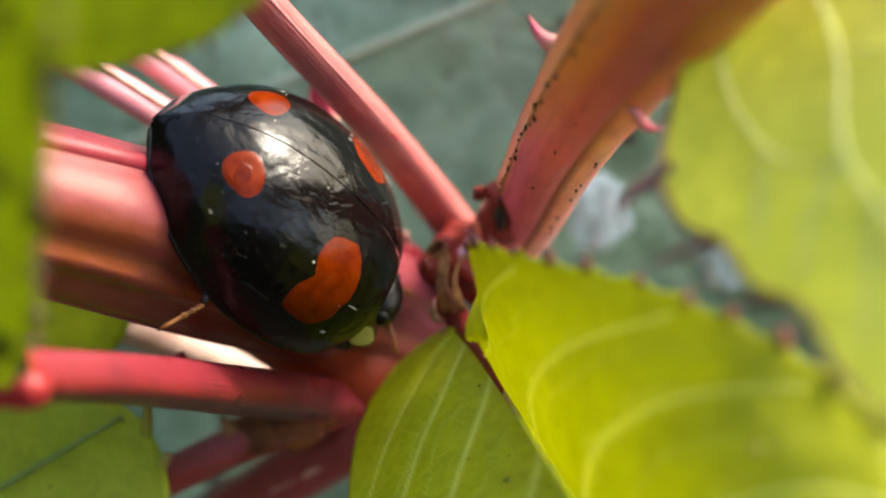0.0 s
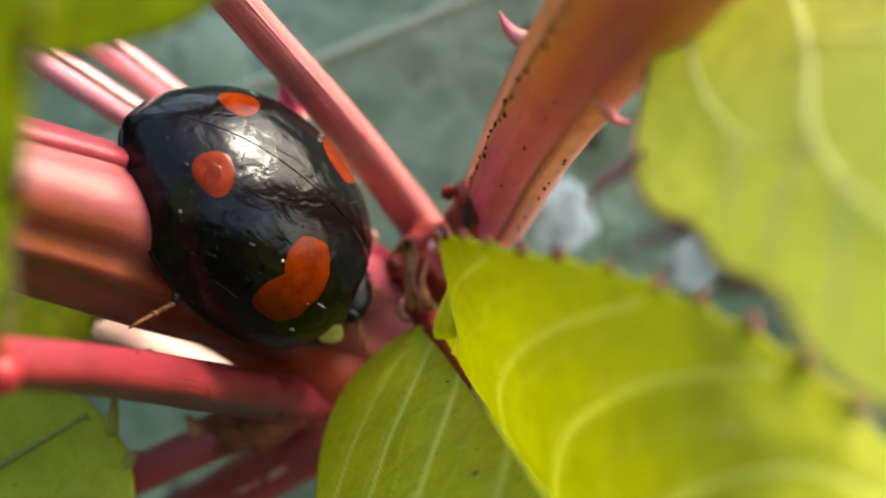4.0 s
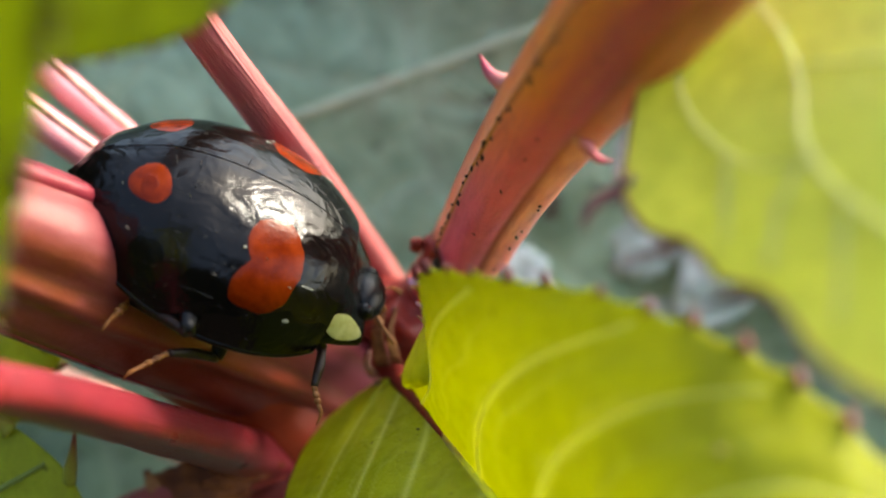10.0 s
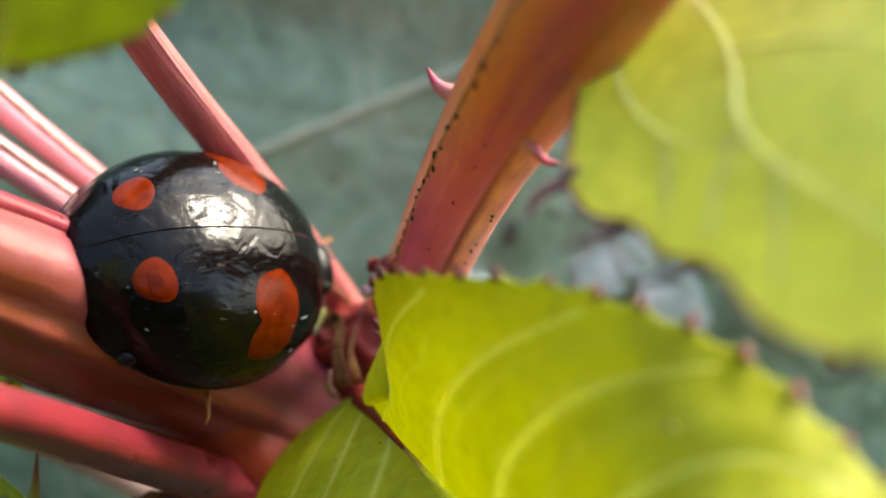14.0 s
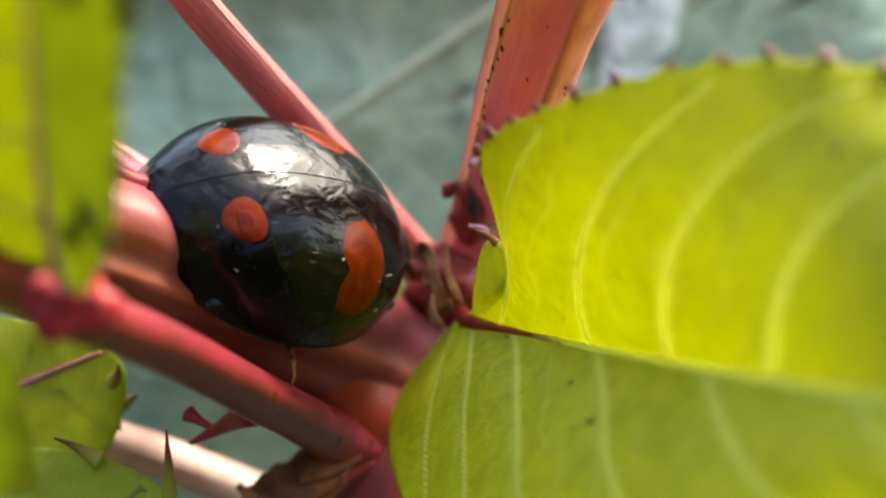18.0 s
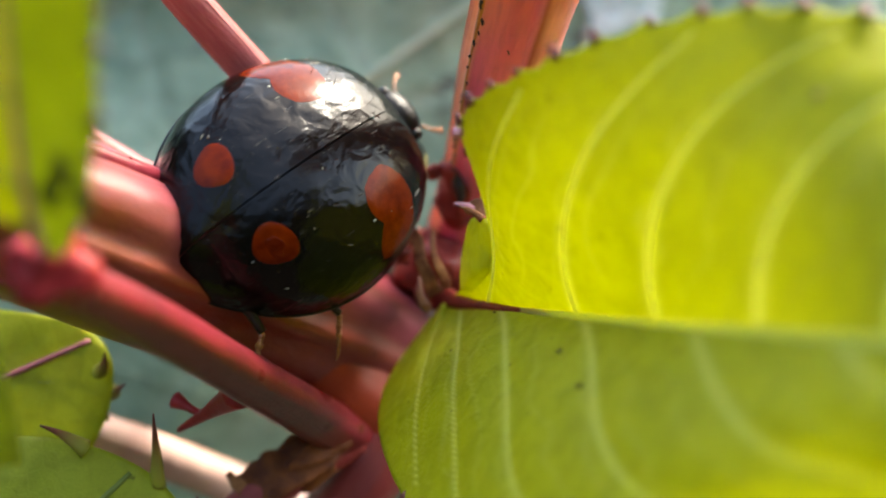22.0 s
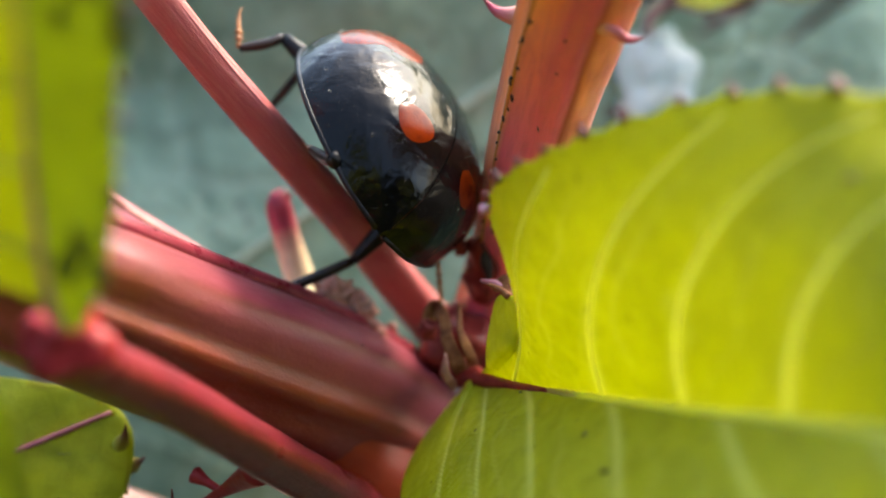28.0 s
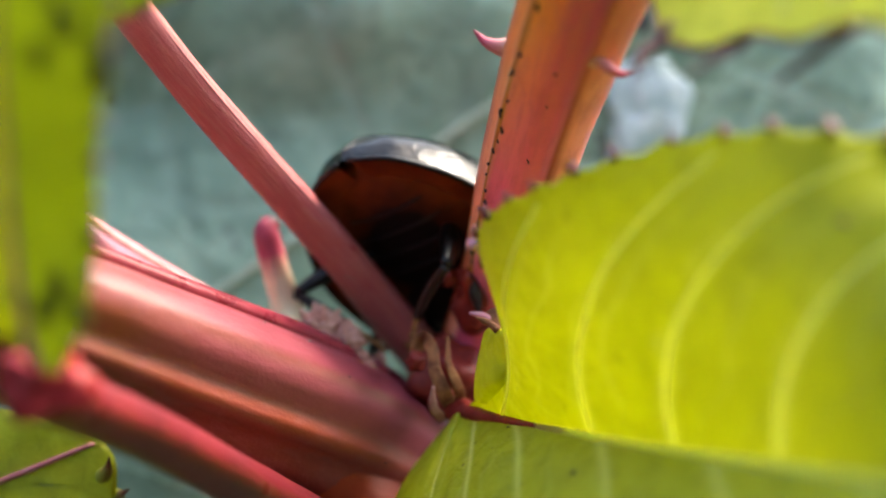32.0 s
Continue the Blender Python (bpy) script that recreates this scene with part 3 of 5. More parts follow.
# ---- stems ----
def ridge_main(a, l):
    """Two blunt ribs and a furrow along the thick stem."""
    v = 1.0
    for at, depth, width in ((0.215, 0.06, 0.022), (0.185, -0.06, 0.018), (0.085, 0.07, 0.045), (0.005, -0.10, 0.02), (0.972, 0.08, 0.022), (0.93, -0.06, 0.028), (0.85, 0.06, 0.04), (0.7, -0.04, 0.05), (0.45, 0.05, 0.06)):
        d = min(abs(a - at), 1 - abs(a - at))
        v += depth * math.exp(-(d / width) ** 2)
    return v


def make_main_stem():
    t = thing("thick_stem", (-9.0, 0.6, 0.5), "thick ridged red plant stem carrying the beetle", "stem")
    pts = [(-15.2, -5.6, 10.2), (-11.9, -2.3, 5.6), (-8.3, 0.6, 0.55), (-5.2, 2.75, -3.55), (-3.1, 3.6, -6.3)]
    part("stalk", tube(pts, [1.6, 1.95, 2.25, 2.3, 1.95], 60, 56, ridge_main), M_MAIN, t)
    rad = [1.6, 1.95, 2.25, 2.3, 1.95]
    for a, r, lift in ((0.205, 0.27, -0.2), (0.855, 0.08, -0.05)):
        part("rib", tube(on_tube(pts, rad, a, 0.02, 0.96, lift=lift, ridges=ridge_main)[::4], [r * 0.8, r, r, r * 0.6], 60, 10, wob=0.15, seed=3), M_RIB, t, "raised crimson rib along the stem")
    part("fork", tube([(-8.6, 0.9, 0.2), (-7.2, 1.9, -2.2), (-5.9, 2.2, -4.2), (-4.6, 2.0, -5.9), (-3.4, 1.8, -6.9)], [1.7, 1.95, 2.0, 1.75, 1.2], 40, 40, lambda a, l: 1 + 0.03 * math.cos(a * 6.283 * 6), wob=0.06, seed=14), M_FORK, t, "swollen red fork of the stem")
    part("hair_mark", tube([(-7.85, -0.85, 2.72), (-7.68, -0.72, 2.82), (-7.5, -0.66, 2.72), (-7.42, -0.7, 2.6)], [0.02, 0.035, 0.03, 0.015], 10, 6), M_BLACKDOT, t, "thin dark curved hair")
    rnd = random.Random(17)
    for k in range(8):
        q = on_tube(pts, rad, rnd.uniform(-0.05, 0.22), 0.35, 0.9, lift=0.0, ridges=ridge_main)
        part("fleck", blob(rnd.choice(q), (rnd.uniform(0.03, 0.06), rnd.uniform(0.015, 0.03), rnd.uniform(0.015, 0.03)), n=8, m=6, bump=0.6, seed=k), M_DUST if k % 3 else M_BLACKDOT, t)
    part("fleck", blob((-5.06, 1.24, -5.25), (0.25, 0.14, 0.14), n=10, m=8, bump=0.8, seed=40), M_DUST, t, "whitish crumb in the stem fork")
    return t


def ridge_right(a, l):
    v = 1.0
    for at, depth, width in ((0.062, 0.05, 0.022), (0.10, -0.03, 0.03), (0.865, -0.09, 0.02), (0.785, 0.07, 0.05), (0.95, 0.03, 0.04), (0.4, 0.05, 0.06)):
        d = min(abs(a - at), 1 - abs(a - at))
        v += depth * math.exp(-(d / width) ** 2)
    return v


def make_right_stem():
    t = thing("thorny_stem", (0.4, 3.9, -1.0), "orange-red ridged stem with two small pink thorns", "stem")
    pts = [(-0.05, 4.4, -3.0), (0.8, 3.6, -0.4), (1.66, 2.0, 3.2), (2.78, 0.0, 7.2), (4.35, -2.6, 12.0), (5.7, -4.8, 16.0)]
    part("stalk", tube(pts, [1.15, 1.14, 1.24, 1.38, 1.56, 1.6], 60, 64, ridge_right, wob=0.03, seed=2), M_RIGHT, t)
    part("thorn", thorn([(1.7, 0.7, 6.95), (1.3, 0.9, 7.05), (1.05, 1.15, 7.15), (0.85, 1.42, 7.42)], [0.34, 0.2, 0.12, 0.03]), M_THORN, t, "pink curved thorn with a dark tip")
    part("thorn", thorn([(3.0, -1.2, 7.1), (3.25, -1.62, 6.98), (3.5, -1.82, 6.8), (3.82, -1.86, 6.78)], [0.22, 0.15, 0.1, 0.03]), M_THORN, t, "small hooked pink thorn")
    rnd = random.Random(23)
    rad = [1.15, 1.14, 1.24, 1.38, 1.56, 1.6]
    for a0, count, s0, s1 in ((0.058, 24, 0.16, 0.62), (0.05, 7, 0.62, 0.95), (0.95, 5, 0.3, 0.8), (0.81, 8, 0.14, 0.5)):
        for k in range(count):
            a = a0 + rnd.uniform(-0.012, 0.012)
            line = on_tube(pts, rad, a % 1.0, s0, s1, 160, lift=0.06 if a0 < 0.1 else 0.0, ridges=ridge_right)
            q = line[int((k + rnd.random()) / count * (len(line) - 1))]
            part("dot", blob(q, (rnd.uniform(0.025, 0.05), 0.04, rnd.uniform(0.03, 0.10)), n=8, m=6, bump=0.6, seed=k), M_BLACKDOT, t)
    part("rib", tube(on_tube(pts, rad, 0.068, 0.12, 0.98, lift=-0.05, ridges=ridge_right)[::4], [0.07, 0.09, 0.1, 0.08], 50, 8, wob=0.2, seed=5), M_ORANGE, t, "raised orange rib with black dots")
    return t


def make_mid_stem():
    t = thing("thin_stem", (-1.7, 5.6, -4.0), "slender pink stem with fine hairs and dark scratches", "stem")
    pts = [(-1.3, 5.4, -4.9), (-2.1, 5.6, -3.2), (-3.72, 5.0, 0.9), (-5.98, 3.75, 6.4), (-7.1, 3.2, 9.45), (-8.4, 2.7, 12.7)]
    part("stalk", tube(pts, [0.74, 0.66, 0.58, 0.52, 0.5, 0.5], 50, 20, lambda a, l: 1 + 0.09 * math.cos(a * 6.283 * 3 + 0.6), wob=0.04, seed=4), M_MID, t)
    rad = [0.74, 0.66, 0.58, 0.52, 0.5, 0.5]
    for a in (0.32, 0.62):
        part("rib", tube(on_tube(pts, rad, a, 0.05, 0.98, lift=0.0)[::4], [0.05, 0.06, 0.05], 50, 6, wob=0.3, seed=8), M_PINKVEIN, t)
    for a, b in (((-5.74, 3.42, 6.4), (-5.42, 3.57, 5.75)), ((-4.5, 4.13, 3.6), (-4.12, 4.33, 2.7)), ((-6.75, 3.02, 9.0), (-6.6, 3.08, 8.6)), ((-3.2, 4.62, 0.9), (-3.05, 4.7, 0.5))):
        a, b = Vector(a), Vector(b)
        part("dark_mark", tube([a, a.lerp(b, 0.4), a.lerp(b, 0.75), b], [0.02, 0.075, 0.06, 0.015], 12, 8, flat=0.5), M_REDTHORN, t, "sunken crimson scratch")
    rnd = random.Random(31)
    for k in range(14):
        q = on_tube(pts, rad, rnd.uniform(0.0, 1.0), 0.15, 0.9)
        c = rnd.choice(q)
        part("hair", tube([c, c + Vector((rnd.uniform(-0.2, 0.3), rnd.uniform(-0.3, 0.1), rnd.uniform(0.0, 0.3)))], [0.014, 0.006], 3, 5), M_DUST, t)
    return t


def make_petiole():
    t = thing("leaf_stalk", (-4.9, 0.3, -6.1), "pink-red leaf stalk with small dark thorns", "stem")
    pts = [(-4.6, 1.5, -6.9), (-5.2, 0.4, -5.9), (-6.9, -3.0, -0.98), (-8.25, -5.7, 2.95), (-9.5, -8.05, 6.1)]
    part("stalk", tube(pts, [0.78, 0.7, 0.62, 0.57, 0.55], 44, 22, lambda a, l: 1 + 0.06 * math.cos(a * 6.283 * 4), wob=0.04, seed=6), M_PET, t)
    part("thorn", thorn([(-7.3, -2.4, -1.7), (-7.9, -1.8, -2.3), (-8.4, -1.4, -2.75), (-8.9, -1.05, -3.15), (-9.3, -0.8, -3.45)], [0.42, 0.28, 0.18, 0.12, 0.07], 16), M_REDTHORN, t, "crimson forked thorn")
    part("thorn", thorn([(-8.55, -1.2, -2.9), (-8.85, -0.9, -2.75), (-9.15, -0.6, -2.62)], [0.10, 0.12, 0.24], 10, 10), M_REDTHORN, t, "crimson bulb-tipped thorn")
    part("joint", blob((-9.3, -8.35, 6.35), (0.8, 0.6, 0.75), bump=0.5, seed=2, n=24, m=16), M_REDTHORN, t, "dark red swollen joint")
    return t


def make_pale_stems():
    for a, b, c, r in (((-13.5, 4.6, 5.6), (-10.6, 5.0, 2.1), (-6.5, 5.0, -2.1), 0.5), ((-13.2, 6.6, 6.0), (-10.4, 6.6, 2.25), (-6.4, 6.8, -2.8), 0.48)):
        t = thing("pale_stem", c, "pale pink glossy stem beside the thick red stem", "stem", "pale stems")
        part("stalk", tube([a, b, c], [r, r, r], 24, 16, lambda q, l: 1 + 0.08 * math.cos(q * 6.283 * 3), wob=0.05, seed=8), M_PALE, t)
        for q in (0.2, 0.7):
            part("rib", tube(on_tube([a, b, c], [r, r, r], q, 0.02, 0.98, lift=-0.03)[::4], [0.07, 0.09, 0.06], 40, 8, wob=0.2, seed=7), M_PALEDRY, t, "paler rib along the stem")
    t = thing("pale_stem", (-9.2, 4.6, -10.0), "broad peach-coloured stem crossing under the leaf stalk", "stem", "pale stems")
    part("stalk", tube([(-16.5, 1.0, -0.5), (-12.3, 3.1, -5.5), (-9.2, 4.7, -10.0), (-6.5, 6.0, -14.0)], [0.62, 0.62, 0.62, 0.62], 24, 16, wob=0.05, seed=9), M_PEACH, t)
    for q in (0.3, 0.8):
        part("rib", tube(on_tube([(-16.5, 1.0, -0.5), (-12.3, 3.1, -5.5), (-9.2, 4.7, -10.0), (-6.5, 6.0, -14.0)], [0.62, 0.62, 0.62, 0.62], q, 0.02, 0.98, lift=-0.04)[::4], [0.07, 0.09, 0.07], 40, 8, wob=0.2, seed=6), M_PALEDRY, t, "raised paler rib")


def make_bottom_stems():
    t = thing("pink_stem", (-4.1, 0.8, -7.4), "glossy pink stem below the leaf joint", "stem")
    part("stalk", tube([(-3.6, 2.0, -6.6), (-4.4, 0.6, -7.5), (-6.4, 0.2, -8.9), (-9.5, -0.4, -11.0), (-13.0, -1.0, -13.5)], [1.0, 1.0, 0.95, 0.9, 0.9], 40, 24, lambda a, l: 1 + 0.05 * math.cos(a * 6.283 * 5), wob=0.05, seed=11), M_STUB, t)
    rnd = random.Random(61)
    for k in range(10):
        c = Vector((-4.4, 0.6, -7.5)).lerp(Vector((-9.5, -0.4, -11.0)), rnd.uniform(0, 0.8)) + Vector((rnd.uniform(-0.5, 0.5), -0.8 + rnd.uniform(-0.1, 0.15), 0.5 + rnd.uniform(-0.35, 0.1)))
        part("wrinkle", tube([c, c + Vector((rnd.uniform(0.1, 0.3), -0.1, 0.2)), c + Vector((rnd.uniform(0.2, 0.6), -0.02, 0.4))], [0.02, 0.05, 0.02], 8, 6), M_PALEDRY, t, "pale wrinkled skin")
    t = thing("stem_stub", (-7.3, -0.4, -6.4), "short dark red stem with brown dry sheath", "stem")
    part("stalk", tube([(-5.0, 0.8, -6.4), (-7.3, -0.4, -6.4), (-10.0, -1.5, -7.0), (-12.5, -2.6, -7.7)], [0.75, 0.62, 0.55, 0.55], 30, 18, wob=0.08, seed=12), M_STUB, t)
    for k in range(9):
        w = k / 9
        c = Vector((-6.6, -0.1, -6.4)).lerp(Vector((-12.0, -2.4, -7.5)), w) + Vector((rnd.uniform(-0.2, 0.2), -0.45, rnd.uniform(0.1, 0.42)))
        part("wart", blob(c, (rnd.uniform(0.06, 0.14), 0.08, rnd.uniform(0.05, 0.1)), n=10, m=8, bump=0.6, seed=k), M_SHEATH, t)


# ---- leaves ----
def toothed(t, at, edge_v, s0, s1, count, size, seed, toward, lean=0.4, material=None):
    """Small dark red teeth along a margin, each its own piece."""
    rnd = random.Random(seed)
    step = -0.02 if edge_v > 0.5 else 0.02
    for k in range(count):
        s = lerp(s0, s1, (k + 0.5 + rnd.uniform(-0.15, 0.15)) / count)
        p = Vector(at(s, edge_v))
        out = (p - Vector(at(s, edge_v + 3 * step))).normalized()
        fwd = (Vector(at(min(s + 0.01, 1), edge_v)) - Vector(at(max(s - 0.01, 0), edge_v))).normalized()
        up = surf_normal(at, s, edge_v, toward)
        z = size * rnd.uniform(0.8, 1.25)
        tip = p + out * z * 0.42 - fwd * z * lean * rnd.uniform(0.7, 1.3) + up * z * rnd.uniform(-0.1, 0.4)
        part("tooth", thorn([p - out * z * 0.45, p + out * z * 0.25, tip], [z * 0.42, z * 0.30, z * 0.07], 6, 7), material or M_TOOTH, t)


def veins(t, at, starts, law, reach, radius, material, toward, name="vein", lift=0.02):
    for k, s0 in enumerate(starts):
        pts = []
        for j in range(11):
            v = 0.01 + j / 10 * reach
            s = law(s0, v)
            if s > 0.995:
                break
            pts.append(Vector(at(s, v)) + surf_normal(at, s, v, toward) * lift)
        if len(pts) >= 3:
            part(name, tube(pts, [radius, radius * 0.75, radius * 0.4], 26, 6), material, t)


def up_vein(s0, v):
    """Where along the blade the vein that starts at s0 lies, at v from the midrib to the margin."""
    return s0 + 0.28 * v ** 2.3 + 0.02 * v


def up_start(s, v):
    return s - 0.28 * v ** 2.3 - 0.02 * v


def low_vein(s0, v):
    return s0 * (1 + 0.5 * v) + 0.3 * v + 0.3 * v ** 3


def low_start(s, v):
    return (s - 0.3 * v - 0.3 * v ** 3) / (1 + 0.5 * v)


MID = [(-1.35, 0.9, -2.95), (-0.85, -0.2, -2.55), (0.35, -3.5, -1.05), (1.75, -7.1, 0.55), (3.05, -10.6, 2.2), (4.35, -14.1, 3.9), (5.2, -16.5, 5.0)]
TOP = [(-0.45, -0.1, -1.7), (0.3, -1.2, 0.1), (-0.55, -2.9, 4.15), (0.9, -5.0, 6.1), (3.7, -7.2, 7.4), (6.6, -9.4, 7.45), (9.0, -12.0, 6.25)]
LOW = [(-1.65, 1.18, -3.36), (-3.35, 0.35, -4.4), (-4.12, -1.8, -4.32), (-4.1, -4.8, -4.1), (-3.5, -7.6, -3.6), (-1.4, -11.0, -2.3), (3.6, -14.8, -0.8)]


def spline_at(points):
    def at(s):
        n = len(points) - 1
        x = min(max(s, 0), 1) * n
        i = min(int(x), n - 1)
        w = x - i
        p = [Vector(points[max(i - 1, 0)]), Vector(points[i]), Vector(points[i + 1]), Vector(points[min(i + 2, n)])]
        a, b, c, d = p
        return 0.5 * (2 * b + (c - a) * w + (2 * a - 5 * b + 4 * c - d) * w * w + (3 * b - a - 3 * c + d) * w ** 3)
    return at


MID_AT, TOP_AT, LOW_AT = spline_at(MID), spline_at(TOP), spline_at(LOW)
UP_VEINS = (0.215, 0.41, 0.545, 0.69, 0.84)
LOW_VEINS = (0.0, 0.12, 0.25, 0.42, 0.60, 0.78)


def half_at(edge, vein_starts, start, bulge, teeth=(0, 0, 1)):
    def at(s, v):
        m, e = MID_AT(s), edge(s)
        s0, s1, count = teeth
        if count > 1 and s0 < s < s1 and v > 0.9:
            saw = 1 - abs(2 * (((s - s0) / (s1 - s0) * count) % 1.0) - 1)
            e = e + (e - m).normalized() * 0.16 * saw ** 1.6
        p = m.lerp(e, v)
        q = start(s, v)
        d = min(abs(q - k) for k in vein_starts)
        puff = min(d / 0.05, 1.0) * 0.16 * math.sin(math.pi * min(v * 1.05, 1))
        crown = bulge * math.sin(math.pi * v)
        return p + VIEW * (puff + crown) + VIEW * 0.08 * noise.noise(p * 0.7)
    return at


TOP_HALF = half_at(TOP_AT, UP_VEINS, up_start, 0.3, (0.17, 0.99, 17))
LOW_HALF = half_at(LOW_AT, LOW_VEINS, low_start, 0.4)


def vein_map(ns, nv, starts, start):
    """How much each point of a blade belongs to a pale vein."""
    out = []
    for i in range(ns + 1):
        for j in range(nv + 1):
            s, v = i / ns, j / nv
            q = start(s, v)
            d = min(abs(q - k) for k in starts)
            w = math.exp(-(d / (0.0075 * (1.15 - 0.6 * v))) ** 2) * (1 if v < 0.93 else 0)
            twig = abs((q * 14 + 0.6 * noise.noise(Vector((s * 9, v * 6, 0)))) % 1.0 - 0.5)
            w = max(w, 0.35 * math.exp(-(twig / 0.05) ** 2) * math.sin(math.pi * v))
            out.append(max(w, math.exp(-(v / 0.02) ** 2)))
    return out + out


def make_young_leaf():
    t = thing("young_leaf", (-1.3, 0.9, -2.9), "bright yellow-green toothed leaf folded along its midrib", "leaf")
    part("blade_half", sheet(TOP_HALF, 320, 70, 0.06), M_LEAF, t, vein=vein_map(320, 70, UP_VEINS, up_start))
    part("blade_half", sheet(LOW_HALF, 240, 70, 0.06), M_LEAF, t, vein=vein_map(240, 70, LOW_VEINS, low_start))
    part("midrib", tube([p + VIEW * 0.07 for p in (MID_AT(k / 12) for k in range(3, 13))], [0.09, 0.11, 0.11, 0.10], 40, 10), M_VEIN, t, "pale green midrib")
    part("midrib_base", tube([MID_AT(0) + Vector((-0.5, 0.9, -0.1)), MID_AT(0.0), MID_AT(0.1) + VIEW * 0.16, MID_AT(0.2) + VIEW * 0.15, MID_AT(0.36) + VIEW * 0.12], [0.45, 0.36, 0.24, 0.15, 0.04], 24, 12), M_MIDRIB, t, "dark red foot of the midrib")
    veins(t, TOP_HALF, UP_VEINS, up_vein, 0.93, 0.06, M_VEIN, VIEW, lift=0.0)
    veins(t, LOW_HALF, LOW_VEINS[1:], low_vein, 0.93, 0.05, M_VEIN, VIEW, lift=0.0)
    make_basal_lobe(t)
    for a, b, c in (((-0.2, -0.9, 0.4), (-0.4, -0.7, 0.6), (-0.65, -0.5, 0.7)), ((0.45, -1.5, 0.7), (0.15, -1.3, 0.95), (-0.2, -1.1, 1.2)), ((0.9, -1.9, 1.1), (0.85, -1.8, 1.4), (0.75, -1.7, 1.75))):
        part("base_spike", thorn([a, b, c], [0.11, 0.08, 0.02], 8, 8), M_DRY, t, "dry brown spike at the leaf base")
    part("glossy_tip", blob((-0.62, -2.98, 4.1), (0.16, 0.13, 0.13), n=14, m=10, bump=0.4, seed=6), M_PALE, t, "pale shiny tip of a tooth")
    # this pale blob stands in for a glint at the lower corner
    part("glossy_tip", blob((-1.75, 0.6, -3.1), (0.14, 0.12, 0.1), n=14, m=10, bump=0.5, seed=7), M_PALE, t, "pale blob for the glint on the blade corner")
    toothed(t, TOP_HALF, 1.0, 0.17, 0.99, 17, 0.27, 3, VIEW, material=M_REDTOOTH)
    for q, z in (((5.07, -10.18, 6.66), 0.13), ((0.28, -6.06, -0.47), 0.13), ((0.22, -7.9, -0.11), 0.1), ((-0.91, -10.6, -0.83), 0.1), ((2.3, -8.0, 4.4), 0.05), ((-0.6, -2.6, -1.3), 0.05)):
        part("blemish", blob(q, (z * 0.9, z * 0.7, z * 0.5), n=12, m=8, bump=0.6, seed=z * 30), M_BLEMISH, t, "small brown blemish")
    toothed(t, LOW_HALF, 1.0, 0.5, 0.99, 8, 0.35, 4, VIEW)


FG_N = Vector((-0.58, -0.03, 0.81)).normalized()
FG_A = spline_at([(5.6, 1.2, 10.7), (4.79, -1.65, 10.07), (4.03, -2.9, 9.5), (3.67, -4.7, 9.15), (3.52, -5.7, 9.0), (3.82, -7.0, 9.17), (4.5, -8.0, 9.62), (4.82, -9.1, 9.82), (5.48, -9.95, 10.26), (5.9, -11.6, 10.5), (6.4, -12.65, 10.82), (7.3, -13.8, 11.4)])
FG_B = spline_at([(11.0, 1.0, 14.45), (10.6, -1.2, 14.2), (10.5, -3.5, 14.05), (10.4, -5.5, 13.95), (10.35, -7.5, 13.9), (10.3, -9.0, 13.85), (10.2, -10.5, 13.8), (10.0, -11.6, 13.6), (9.8, -12.6, 13.4), (9.4, -13.3, 13.1), (9.0, -13.8, 12.8), (8.4, -14.2, 12.3)])


def fg_at(s, v):
    p = FG_A(s).lerp(FG_B(s), v)
    return p + FG_N * (0.25 * math.sin(math.pi * v) * math.sin(math.pi * s) + 0.14 * noise.noise(p * 0.35))


